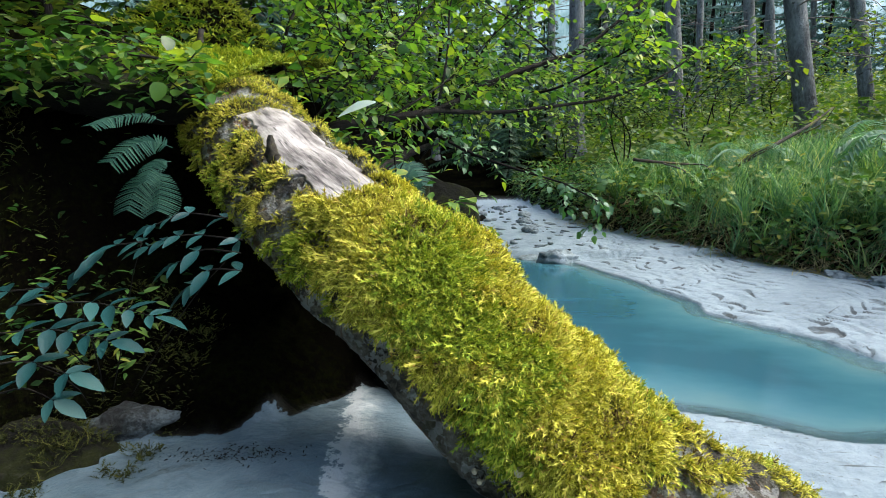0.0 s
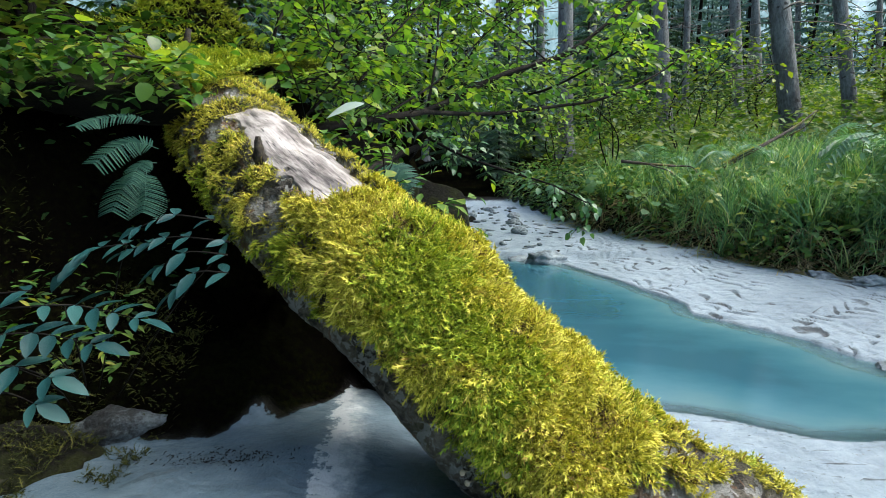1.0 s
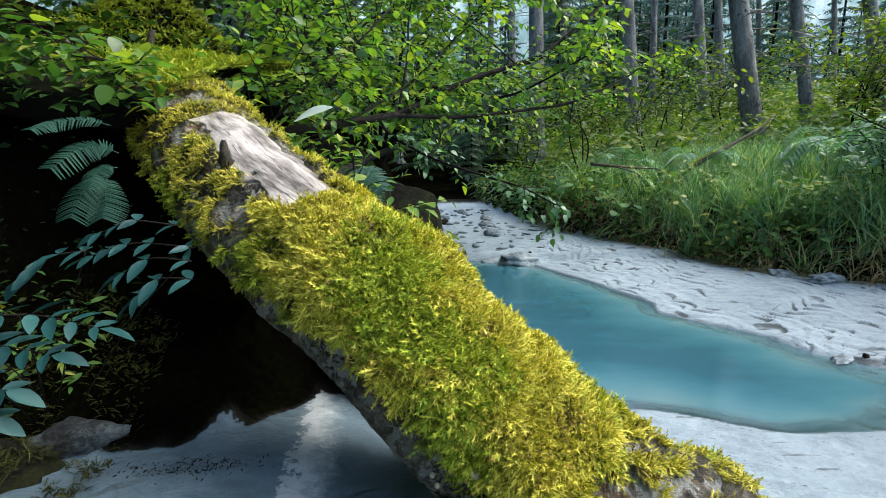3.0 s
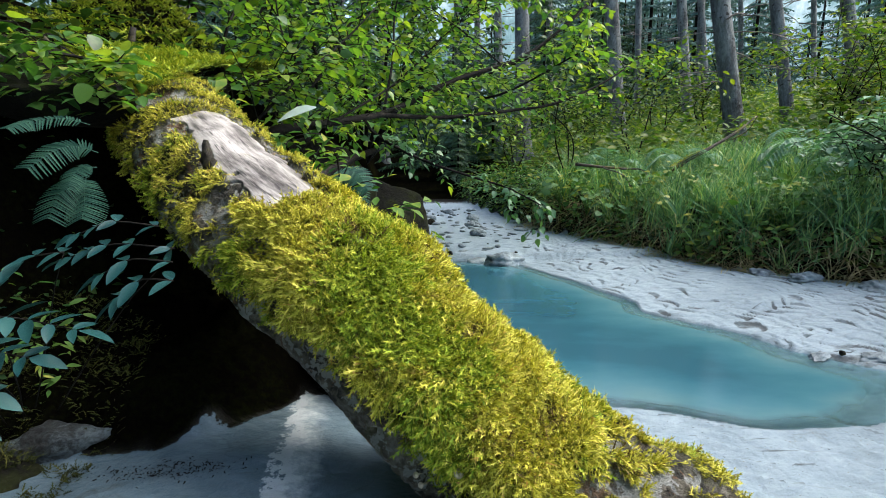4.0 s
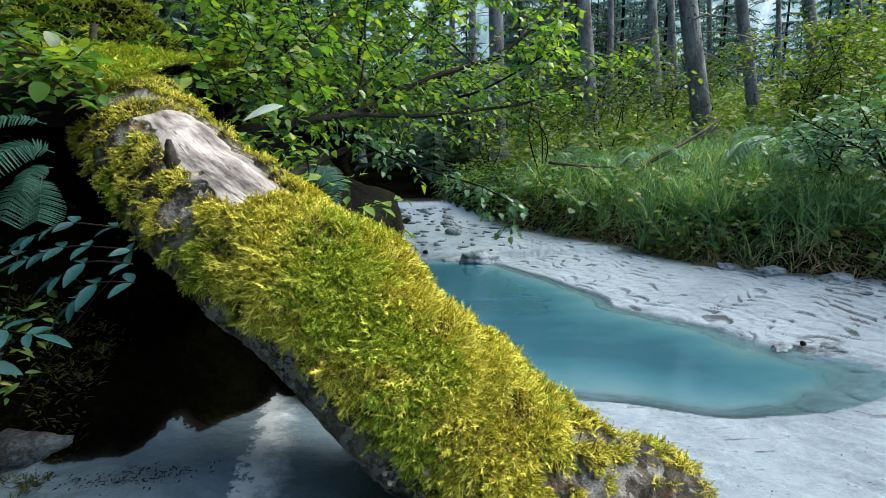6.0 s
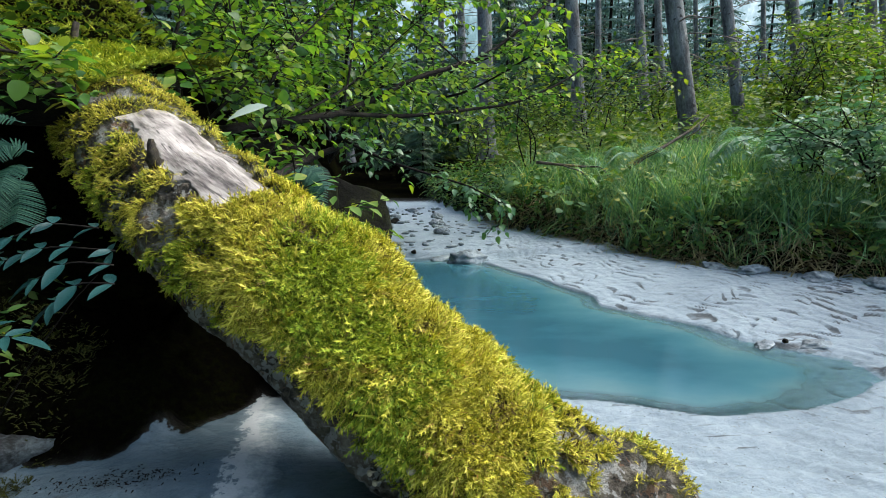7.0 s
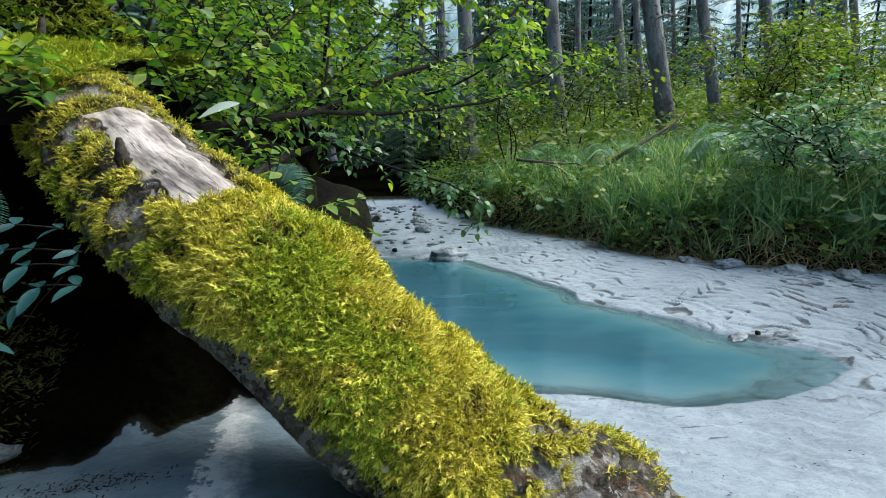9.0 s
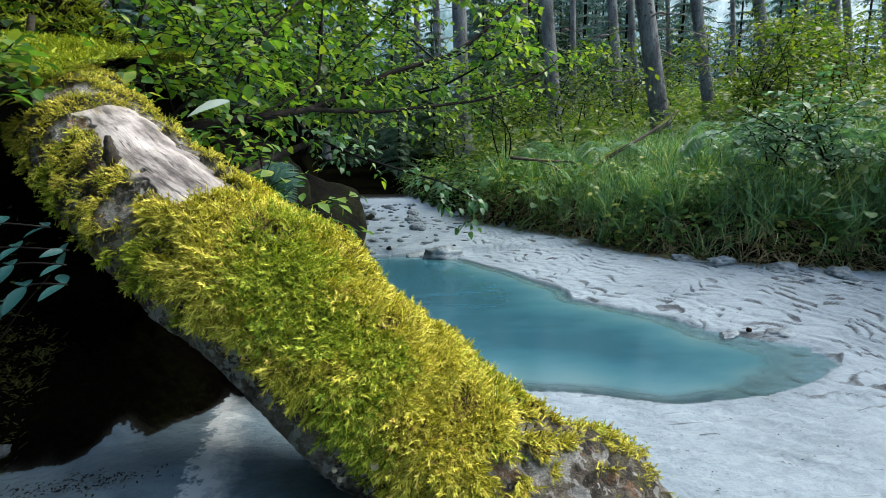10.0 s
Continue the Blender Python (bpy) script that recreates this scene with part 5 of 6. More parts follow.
# hazel behind the log, its boughs over the stream
HAZEL = [
    ([(-0.95, 2.35, 0.75), (-0.80, 2.20, 0.84), (-0.71, 2.27, 0.87), (-0.56, 2.47, 0.91), (-0.43, 2.68, 0.95), (-0.29, 3.00, 1.03), (0.03, 3.34, 1.23), (0.46, 3.67, 1.41), (0.73, 3.90, 1.61), (1.03, 4.15, 1.89), (1.35, 4.45, 2.25)], 0.036, 0.016, 0.6),
    ([(-0.42, 2.72, 0.97), (-0.26, 2.99, 0.98), (-0.01, 3.19, 0.99), (0.41, 3.50, 1.06), (0.75, 3.72, 1.13), (1.17, 3.95, 1.32), (1.45, 4.18, 1.52)], 0.024, 0.009, 0.5),
    ([(-0.95, 2.30, 0.78), (-0.90, 1.98, 0.97), (-0.82, 2.09, 1.02), (-0.73, 2.20, 1.07), (-0.58, 2.31, 1.15), (-0.46, 2.44, 1.29), (-0.35, 2.57, 1.45)], 0.016, 0.005),
    ([(-0.80, 2.20, 0.84), (-0.77, 2.06, 0.88), (-0.67, 2.19, 1.03), (-0.64, 2.26, 1.12), (-0.73, 2.34, 1.27), (-0.78, 2.42, 1.45), (-0.80, 2.5, 1.7)], 0.012, 0.004),
    ([(-0.36, 2.85, 1.00), (-0.33, 3.05, 1.31), (-0.33, 3.20, 1.59), (-0.28, 3.34, 1.82), (-0.2, 3.5, 2.1)], 0.012, 0.005),
    ([(0.33, 3.55, 1.36), (0.11, 3.70, 1.58), (-0.10, 3.84, 1.76), (-0.3, 3.95, 1.95)], 0.009, 0.004),
    ([(-1.0, 2.4, 0.8), (-1.1, 2.6, 1.3), (-1.0, 2.9, 1.7), (-0.7, 3.2, 2.1)], 0.018, 0.006),
    ([(-0.9, 2.5, 0.8), (-0.7, 2.9, 1.2), (-0.6, 3.4, 1.6), (-0.2, 4.0, 1.9), (0.4, 4.5, 2.1)], 0.016, 0.005),
    ([(-0.56, 2.47, 0.91), (-0.3, 2.9, 1.15), (-0.05, 3.2, 1.45), (0.2, 3.4, 1.7)], 0.010, 0.004),
]
shrub("hazel_shrub", "hazel shrub with round green leaves arching over the stream", (-0.95, 2.35, 0.72), [(P, r0 * 0.62, r1 * 0.62, *k) for P, r0, r1, *k in HAZEL], (21, 0.33), (0.034, 0.047), near=290, seed=2, shape=POINTED_LEAF, tilt=0.42)
shrub("hazel_spray", "low hazel spray hanging beside the boulder, leaves painted sky-lit bluish green", (-0.43, 2.66, 0.93), [([(-0.43, 2.66, 0.93), (-0.36, 2.60, 0.85), (-0.15, 2.64, 0.74), (0.08, 2.66, 0.66), (0.28, 2.60, 0.60), (0.44, 2.50, 0.52)], 0.010, 0.003)], (22, 0.13), (0.034, 0.044), near=150, seed=4, shape=POINTED_LEAF, onemat=LEAF_SKY_LIT)
wet = part("pale_leaf", mesh_of("pale_leaf", *SLIM_LEAF, GLARE_LEAF), bpy.data.objects["hazel_shrub"], "leaf with the sky's glare painted pale into its colour")
wet.matrix_basis = Matrix.Translation(Vector((-0.36, 1.40, 0.875)) - Vector((-0.95, 2.35, 0.72))) @ Matrix(frames_of(np.array([[-0.85, -0.25, -0.22]]), np.array([[0.1, -0.55, 0.8]]))[0].tolist()).to_4x4() @ Matrix.Diagonal((0.11, 0.11, 0.11, 1))
shrub("hazel_shoot", "young hazel shoot with bright green leaves on the bank's edge", (-1.15, 1.75, 1.0),
      [([(-1.15, 1.75, 1.0), (-1.08, 1.60, 1.03), (-1.14, 1.46, 1.03), (-1.28, 1.36, 1.01), (-1.48, 1.30, 0.98)], 0.006, 0.002), ([(-1.15, 1.75, 1.0), (-1.04, 1.58, 0.99), (-0.98, 1.40, 0.96)], 0.005, 0.002), ([(-1.15, 1.75, 1.0), (-1.2, 1.68, 1.10), (-1.27, 1.6, 1.12)], 0.005, 0.002)],
      (15, 0.15), (0.036, 0.048), near=90, seed=5, f0=0.2, tilt=0.14)
shrub("hazel_shrub", "hazel shrub with light green leaves beside the boulder", (-0.75, 4.6, height(-0.75, 4.6)),
      [([(-0.75, 4.6, 0.7), (-0.6 + dx * 0.4, 4.5 + dy * 0.4, 1.3), (-0.5 + dx, 4.4 + dy, 1.7 + dz), (-0.4 + dx * 1.7, 4.3 + dy * 1.5, 2.0 + dz)], 0.018, 0.005) for dx, dy, dz in ((-0.5, -0.3, 0.2), (0.1, -0.4, 0.3), (0.6, -0.1, 0.2), (0.9, 0.3, -0.2), (-0.9, 0.1, 0.3), (0.3, 0.4, 0.6), (0.8, -0.4, -0.5), (-0.2, -0.6, -0.3))],
      (16, 0.42), (0.048, 0.068), seed=3, shape=POINTED_LEAF)
tagged(new("turf_undergrowth", (lambda g, n: mesh_of("turf_undergrowth", *scatter(FAR_LEAF[0], FAR_LEAF[1], np.column_stack([g.uniform(-3.4, -1.15, n), g.uniform(0.75, 2.8, n), g.uniform(0.97, 1.30, n)]), frames_of(rand_dirs(n, -0.1), np.array([0, 0, 1.0]) + 0.16 * g.normal(size=(n, 3))), (0.05 * g.uniform(0.5, 1.3, n))[:, None].repeat(3, 1)), LEAF_SHADED))(np.random.default_rng(77), 6000)),
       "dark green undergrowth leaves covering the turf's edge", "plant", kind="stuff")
shrub("bramble", "dense dark bramble leaves close behind the log", (-0.30, 1.85, 0.35), [([(-0.30, 1.85, 0.35), (-0.38 + dx * 0.5, 1.75 + dy * 0.5, 0.55), (-0.40 + dx, 1.68 + dy, 0.62 + dz)], 0.006, 0.002) for dx, dy, dz in ((-0.25, 0.0, 0.12), (-0.1, -0.08, 0.05), (0.08, -0.1, -0.08), (0.2, 0.0, -0.2), (-0.3, 0.2, 0.15), (0.0, 0.15, 0.1), (-0.45, 0.1, 0.2))],
      (26, 0.17), (0.035, 0.055), seed=9, shape=FAR_LEAF, leafmat=LEAF_HERB, f0=0.2)
# unseen tree added left of the view; its broad crown blocks skylight over the hollow
gb = np.random.default_rng(88)
sky_blocker = thing("shade_tree", "unseen leafy tree added to shade the hollow", "tree", "", (-3.3, 0.6, height(-3.3, 0.6)))
ob_ = np.array(sky_blocker.location)
limb("trunk", np.array([(0, 0, -0.1), (0.05, 0, 1.5), (0.1, -0.05, 3.0), (0.2, 0, 5.5)]), 0.17, 0.07, TRUNK_BARK, sky_blocker)
for e in ((2.3, 0.4, 1.9), (2.0, -1.6, 2.2), (1.2, 1.6, 2.0), (-1.4, 0.2, 2.2), (0.4, -2.4, 2.2), (2.6, -0.6, 2.8), (1.6, 0.9, 3.2)):
    limb("limb", np.array([(0.08, -0.02, 1.7 + 0.25 * e[2]), (e[0] * 0.4, e[1] * 0.4, 1.6 + 0.5 * e[2]), (e[0], e[1], 1.2 + e[2] * 0.7)]), 0.05, 0.012, TRUNK_BARK, sky_blocker)
nb = 5500
pb = np.column_stack([gb.uniform(-2.0, 2.1, nb), gb.uniform(-3.0, 1.9, nb), 2.0 + 1.7 * gb.uniform(0, 1, nb) ** 1.2])
pb[:, 2] += 0.35 * waves(pb[:, :2], 91, 2.5)
leaf_cloud("foliage", [(pb, frames_of(rand_dirs(nb, -0.2), np.array([0, 0, 1.0]) + 0.4 * gb.normal(size=(nb, 3))), 0.15 * gb.uniform(0.6, 1.2, nb))], leaf_shape(0.7, 0.05, 0.1, (0.0, 0.5), (0.1, 1.0)), LEAF_HERB, sky_blocker)
# dark leaf mass further up the left bank
for i, (x, y, z, h) in enumerate([(-2.1, 2.3, 1.35, 1.0), (-1.7, 3.0, 1.5, 1.3), (-2.7, 3.0, 1.7, 1.4), (-1.3, 3.9, 1.6, 1.6), (-2.2, 4.4, 2.0, 1.8), (-1.0, 5.2, 1.4, 2.0), (-3.2, 1.9, 1.8, 1.3)]):
    z = height(x, y)
    g = np.random.default_rng(200 + i)
    limbs = [([(x, y, z - 0.05), (x + g.normal() * 0.15, y + g.normal() * 0.15, z + h * 0.4), (x + g.normal() * 0.35 + 0.15, y + g.normal() * 0.35 - 0.15, z + h)], 0.014, 0.004) for _ in range(4)]
    shrub("bank_shrub", "leafy green shrub on the shaded upper bank", (x, y, z), limbs, (9, 0.34), (0.055, 0.075), seed=30 + i, shape=FAR_LEAF, leafmat=LEAF_HAZEL if i in (3, 5) else LEAF_SHADED, group="shrubs on the left bank", f0=0.1)
# broken dead branch behind the log
th = thing("dead_branch", "broken dead branch leaning behind the log", "branch", "", (-0.62, 2.1, 0.60))
limb("wood", np.array([(-0.62, 2.10, 0.62), (-0.48, 2.40, 0.73), (-0.35, 2.65, 0.80)]) - np.array((-0.62, 2.1, 0.60)), 0.022, 0.014, BRANCH_BARK, th)


# ---------------- the right bank ----------------
def bank_points(g, n, d0, d1, x0=0.2, x1=7.5, y0=1.2, y1=9.0, power=1.6):
    """Plan points on the right bank, denser near its edge."""
    out = np.zeros((0, 2))
    while len(out) < n:
        P = np.stack([g.uniform(x0, x1, n * 3), g.uniform(y0, y1, n * 3)], 1)
        dist = np.hypot(P[:, 0], P[:, 1])
        P = P[g.uniform(0, 1, len(P)) < (2.6 / np.maximum(dist, 2.6)) ** power]
        dr = -side_of(P, RIGHT_BANK)
        out = np.concatenate([out, P[(dr > d0) & (dr < d1)]])
    out = out[:n]
    z, silt, wet, dl, dr, *_ = terrain(out)
    out = np.column_stack([out, z, dr, dl, np.hypot(out[:, 0], out[:, 1])])
    return out[:n]


def to_stream(P):
    """Direction from the right bank down to the stream."""
    e = 0.05
    r = lambda Q: -side_of(Q, RIGHT_BANK)
    gx = r(P + np.array([e, 0])) - r(P - np.array([e, 0]))
    gy = r(P + np.array([0, e])) - r(P - np.array([0, e]))
    return -unit(np.stack([gx, gy, np.zeros(len(P))], 1))


def grass(name, label, n, d0, d1, length, material, shape, seed, up=1.1, fall=0.5, area={}):
    g = np.random.default_rng(seed)
    B = bank_points(g, n, d0, d1, **area)
    down = to_stream(B[:, :2])
    clump = waves(B[:, :2], 301, 7.0)
    dirs = rand_dirs(n, 0) + np.array([0, 0, up]) + down * (fall * sstep(0.7, 0.0, B[:, 3]))[:, None] + 0.35 * clump[:, None] * np.array([1, 0, 0])
    lie = unit(dirs * np.array([1, 1, 0]) + 0.01)
    s = length * g.uniform(0.45, 1.2, n) * (0.85 + 0.35 * clump)
    M = frames_of(unit(dirs), -lie * 0.2 + np.array([0, 0, 1.0]) + 0.3 * g.normal(size=(n, 3)))
    V, F = scatter(shape[0], shape[1], B[:, :3] - np.array([0, 0, 0.01]), M, s[:, None].repeat(3, 1))
    return tagged(new(name, mesh_of(name, V, F, material)), label, "grass", kind="stuff")


PALE_GRASS = leaf_material("pale_grass", [(0.0, (0.10, 0.24, 0.11)), (0.6, (0.19, 0.35, 0.15)), (1.0, (0.30, 0.42, 0.16))], 0.4, 0.35, "island", 0.5)
grass("bank_grass", "long green grass arching over the stream bank", 16000, 0.06, 3.0, 0.26, GRASS, BROAD_BLADE, 401, 0.7)
grass("bank_grass", "tall meadow grass on the forest floor", 9000, 1.5, 8.0, 0.40, GRASS, BLADE, 402, 1.5)
grass("bank_grass", "broad pale grass blades rising from the bank", 2000, 0.35, 3.2, 0.30, PALE_GRASS, BROAD_BLADE, 404, 0.7)
grass("withered_grass", "withered straw-coloured grass hanging over the bank's edge", 4600, -0.02, 0.20, 0.22, DRY_GRASS, BLADE, 403, 0.3, 1.2, dict(x0=0.3, x1=4.0, y0=1.5, y1=5.0))


grass("withered_grass", "patch of straw-coloured litter where the stream comes in", 700, -0.25, 0.2, 0.11, DRY_GRASS, BLADE, 407, 0.2, 0.8, dict(x0=0.45, x1=0.95, y0=4.5, y1=5.4))


def tussocks(label, count, blades, d0, d1, length, material, seed, area={}):
    """Separate clumps of grass whose blades fan out and arch over."""
    g = np.random.default_rng(seed)
    B = bank_points(g, count, d0, d1, **area)
    B = np.repeat(B, blades, 0)
    size = np.repeat(g.uniform(0.7, 1.25, count), blades)
    down = np.repeat(to_stream(B[::blades, :2]), blades, 0)
    n = len(B)
    a = g.uniform(0, 2 * np.pi, n)
    fan = np.stack([np.cos(a), np.sin(a), 0 * a], 1)
    d = unit(fan * g.uniform(0.3, 1.5, n)[:, None] + down * 0.45 + np.array([0, 0, 1.0]))
    M = frames_of(d, fan + 0.4 * down + np.array([0, 0, 0.3]) + 0.25 * g.normal(size=(n, 3)))
    s = length * size * g.uniform(0.5, 1.15, n)
    V, F = scatter(TUFT_BLADE[0], TUFT_BLADE[1], B[:, :3] + fan * 0.025 - np.array([0, 0, 0.01]), M, s[:, None].repeat(3, 1))
    return tagged(new("grass_tussocks", mesh_of("grass_tussocks", V, F, material)), label, "grass", kind="stuff")


TUFT_BLADE = blade_shape(0.038, 1.05, 4)
TUFT_GRASS = leaf_material("tussock_grass", [(0.0, (0.035, 0.12, 0.06)), (0.4, (0.11, 0.28, 0.12)), (0.8, (0.27, 0.46, 0.19)), (1.0, (0.48, 0.54, 0.2))], 0.34, 0.35, "island", 0.6)
tussocks("tussocks of long bluish-green grass fanning over the bank", 300, 40, 0.10, 2.2, 0.25, TUFT_GRASS, 405, dict(x0=0.6, x1=5.0, y0=1.6, y1=5.6))
tussocks("tussocks of green and straw grass on the bank's edge", 75, 46, 0.05, 0.40, 0.22, TUFT_GRASS, 406, dict(x0=1.2, x1=3.4, y0=1.8, y1=4.0))


def bank_herbs(name, label, n, d0, d1, size, shape, material, seed, lift=(0.02, 0.2), area={}, category="plant", clumped=False):
    g = np.random.default_rng(seed)
    B = bank_points(g, n, d0, d1, **area)
    if clumped:
        B = B[waves(B[:, :2], 302, 6.0) + 0.3 * waves(B[:, :2], 303, 17.0) > 0.0]
        n = len(B)
    down = to_stream(B[:, :2])
    d = rand_dirs(n, -0.1) + 0.5 * down
    P = B[:, :3] + np.column_stack([np.zeros((n, 2)), g.uniform(*lift, n)])
    M = frames_of(d, np.array([0, 0, 1.0]) + 0.5 * down + 0.4 * g.normal(size=(n, 3)))
    s = size * g.uniform(0.5, 1.3, n)
    V, F = scatter(shape[0], shape[1], P, M, s[:, None].repeat(3, 1))
    return tagged(new(name, mesh_of(name, V, F, material)), label, category, kind="stuff")


bank_herbs("bank_herbs", "dense small green leaves of herbs on the bank's edge", 8500, 0.0, 0.60, 0.056, FAR_LEAF, LEAF_HERB, 411, (0.0, 0.26), clumped=True)
bank_herbs("bank_herbs", "dark green leaves drooping over the bank's foot", 1600, -0.03, 0.22, 0.050, FAR_LEAF, LEAF_SHADED, 412, (-0.02, 0.12))
bank_herbs("bank_herbs", "dense green herb leaves between the grass", 1500, 0.5, 4.5, 0.045, FAR_LEAF, LEAF_HERB, 413, (0.05, 0.26))
bank_herbs("bank_herbs", "dark leafy herbs in the shade under the shrubs", 3000, -0.02, 1.1, 0.050, FAR_LEAF, LEAF_HERB, 414, (0.0, 0.26), dict(x0=2.0, x1=4.5, y0=1.0, y1=3.6))


def broad_plant(at, n, size, label, material, seed, group=""):
    """A rosette of broad round leaves on stalks."""
    g = np.random.default_rng(seed)
    at = np.array(at, float)
    while -side_of(at[None, :2], RIGHT_BANK)[0] < 0.10:
        at[1] += 0.03
    z = height(at[0], at[1])
    th = thing("broadleaf_plant", label, "plant", group, (at[0], at[1], z))
    me = mesh_of("leaf", *leaf_shape(1.0, 0.05, 0.14, (0.0, 0.10, 0.35, 0.66, 0.90), (0.5, 0.9, 1.0, 0.85, 0.45)), material)
    stalks = []
    for i in range(int(n * 2.2)):
        a = g.uniform(0, 2 * np.pi)
        h = g.uniform(0.5, 1.0) * at[2]
        e = np.array([math.cos(a) * 0.12, math.sin(a) * 0.12 - 0.05, h])
        stalks.append(np.array([(0, 0, 0), e * np.array([0.3, 0.3, 0.6]), e * np.array([0.8, 0.8, 0.97]), e]))
        ob = new("leaf", me)
        ob.parent = th
        m = frames_of(np.array([[math.cos(a), math.sin(a) - 0.4, -0.35]]), np.array([[0, -0.35, 1.0]]) + 0.2 * g.normal(size=(1, 3)))[0]
        k = size * g.uniform(0.28, 0.62)
        ob.matrix_basis = Matrix.Translation(e) @ Matrix(m.tolist()).to_4x4() @ Matrix.Diagonal((k, k, k, 1))
    V, G = twig_mesh(stalks, 0.004, 0.002)
    part("stalkwork", mesh_of("stalkwork", V, G, LEAF_HERB), th, "", "stuff")


BROAD = leaf_material("broad_green_leaf", [(0.0, (0.035, 0.12, 0.05)), (0.6, (0.065, 0.18, 0.055)), (1.0, (0.15, 0.26, 0.05))], 0.5, 0.35, "object")
YELLOWED = leaf_material("yellowing_leaf", [(0.0, (0.20, 0.26, 0.06)), (0.6, (0.32, 0.34, 0.09)), (1.0, (0.42, 0.40, 0.14))], 0.55, 0.35, "object")
for i, (x, y, h, n, s, mt, lab) in enumerate([(0.98, 3.85, 0.30, 6, 0.13, BROAD, "broad-leaved green plant over the bank's edge"), (0.80, 3.95, 0.22, 5, 0.11, BROAD, "broad-leaved green plant over the bank's edge"), (1.45, 3.72, 0.32, 4, 0.065, YELLOWED, "plant with yellowing broad leaves in the grass"),
                                              (1.74, 4.05, 0.32, 4, 0.085, YELLOWED, "plant with large yellowing leaves under the mossy branch"), (1.92, 4.1, 0.28, 3, 0.08, YELLOWED, "plant with large yellowing leaves under the mossy branch"), (1.28, 3.78, 0.18, 5, 0.12, BROAD, "broad-leaved green plant over the bank's edge"),
                                              (2.9, 2.75, 0.36, 6, 0.11, BROAD, "large broad-leaved green plant in the shade"), (3.2, 2.45, 0.40, 6, 0.12, BROAD, "large broad-leaved green plant in the shade"), (2.55, 3.1, 0.35, 6, 0.12, BROAD, "broad-leaved green plant in the grass"), (2.75, 2.55, 0.22, 6, 0.12, BROAD, "broad-leaved green plant over the bank's edge")] + [(x, y, h, 7, s, BROAD, "broad-leaved green plant in the bank's thicket") for x, y, h, s in ((2.45, 2.85, .24, .09), (2.95, 2.35, .26, .11), (3.3, 2.1, .3, .10), (3.0, 2.9, .40, .10), (3.45, 2.7, .42, .11), (3.7, 2.2, .4, .11), (2.65, 2.8, .34, .10), (2.3, 3.2, .26, .08), (1.15, 3.95, .26, .09), (3.25, 3.2, .4, .11))]):
    broad_plant((x, y, h), n, s, lab, mt, 500 + i, "broad-leaved plants on the bank")
for i, (x, y, n, ln) in enumerate([(2.70, 3.75, 9, 0.46), (2.95, 4.2, 8, 0.46), (3.1, 3.8, 8, 0.50), (2.1, 4.6, 7, 0.4), (3.6, 3.4, 8, 0.5), (1.6, 5.2, 7, 0.4)]):
    fern("fern", (x, y, height(x, y)), n, "pale green fern among grass on the bank", FERN_PALE, ln, 0.10, 0.75, "ferns on the stream bank")
# slender shrub with small rounded leaves
for i, (x, y, h, lx) in enumerate([(2.85, 3.0, 0.62, -0.25), (3.25, 2.9, 0.75, 0.1), (3.7, 3.2, 0.9, 0.1), (2.65, 3.2, 0.50, -0.1), (3.05, 2.6, 0.55, 0.0), (3.5, 2.5, 0.7, 0.1)]):
    z = height(x, y)
    g = np.random.default_rng(600 + i)
    limbs = [([(x, y, z - 0.03), (x + lx * 0.3 + g.normal() * 0.05, y + g.normal() * 0.05, z + h * 0.5), (x + lx + g.normal() * 0.18, y - 0.1 + g.normal() * 0.1, z + h)], 0.009, 0.003) for _ in range(4)]
    shrub("honeysuckle_shrub", "thin-stemmed shrub with small bluish-green leaves on the bank", (x, y, z), limbs, (16, 0.28), (0.024, 0.046), seed=60 + i, shape=LEAF, leafmat=FERN_PALE, group="small-leaved shrubs on the bank", f0=0.3)
# taller unseen bushes added past the right side to shade the bank downstream
for i, (x, y, h) in enumerate(((3.75, 2.15, 1.5), (4.3, 2.6, 1.9), (4.6, 1.6, 1.9))):
    z = height(x, y)
    g = np.random.default_rng(640 + i)
    limbs = [([(x, y, z - 0.03), (x + g.normal() * 0.1, y + g.normal() * 0.1, z + h * 0.5), (x + g.normal() * 0.4 - 0.1, y + g.normal() * 0.35, z + h)], 0.016, 0.004) for _ in range(6)]
    shrub("shade_bush", "unseen dense bush added to shade the bank", (x, y, z), limbs, (13, 0.42), (0.045, 0.085), seed=90 + i, shape=FAR_LEAF, leafmat=LEAF_HERB, group="elder bushes on the bank", f0=0.1)
# mossy broken bough propped in the grass
o = np.array((1.79, 4.34, 0.58))
th = thing("mossy_branch", "broken branch with mossy thick end propped up in grass", "branch", "", o)
limb("wood", np.array([(1.84, 4.32, 0.66), (2.00, 4.37, 0.74), (2.30, 4.54, 0.87), (2.56, 4.70, 0.99), (2.80, 4.86, 1.13)]) - o, 0.022, 0.007, STICK_BARK, th)
limb("side_twig", np.array([(2.5, 4.68, 0.91), (2.62, 4.66, 0.99), (2.70, 4.66, 1.12)]) - o, 0.006, 0.003, STICK_BARK, th)
gm = np.random.default_rng(55)
tq_ = gm.uniform(0, 0.45, 500)
pm = np.array((1.84, 4.32, 0.66)) + tq_[:, None] * np.array((0.72, 0.38, 0.33)) - o + 0.022 * rand_dirs(500, 0.5)
Vm, Fm = scatter(FROND_V, FROND_F, pm, frames_of(rand_dirs(500, 0.3), np.array([0, 0, 1.0]) + 0.5 * gm.normal(size=(500, 3))), np.full((500, 3), 0.032))
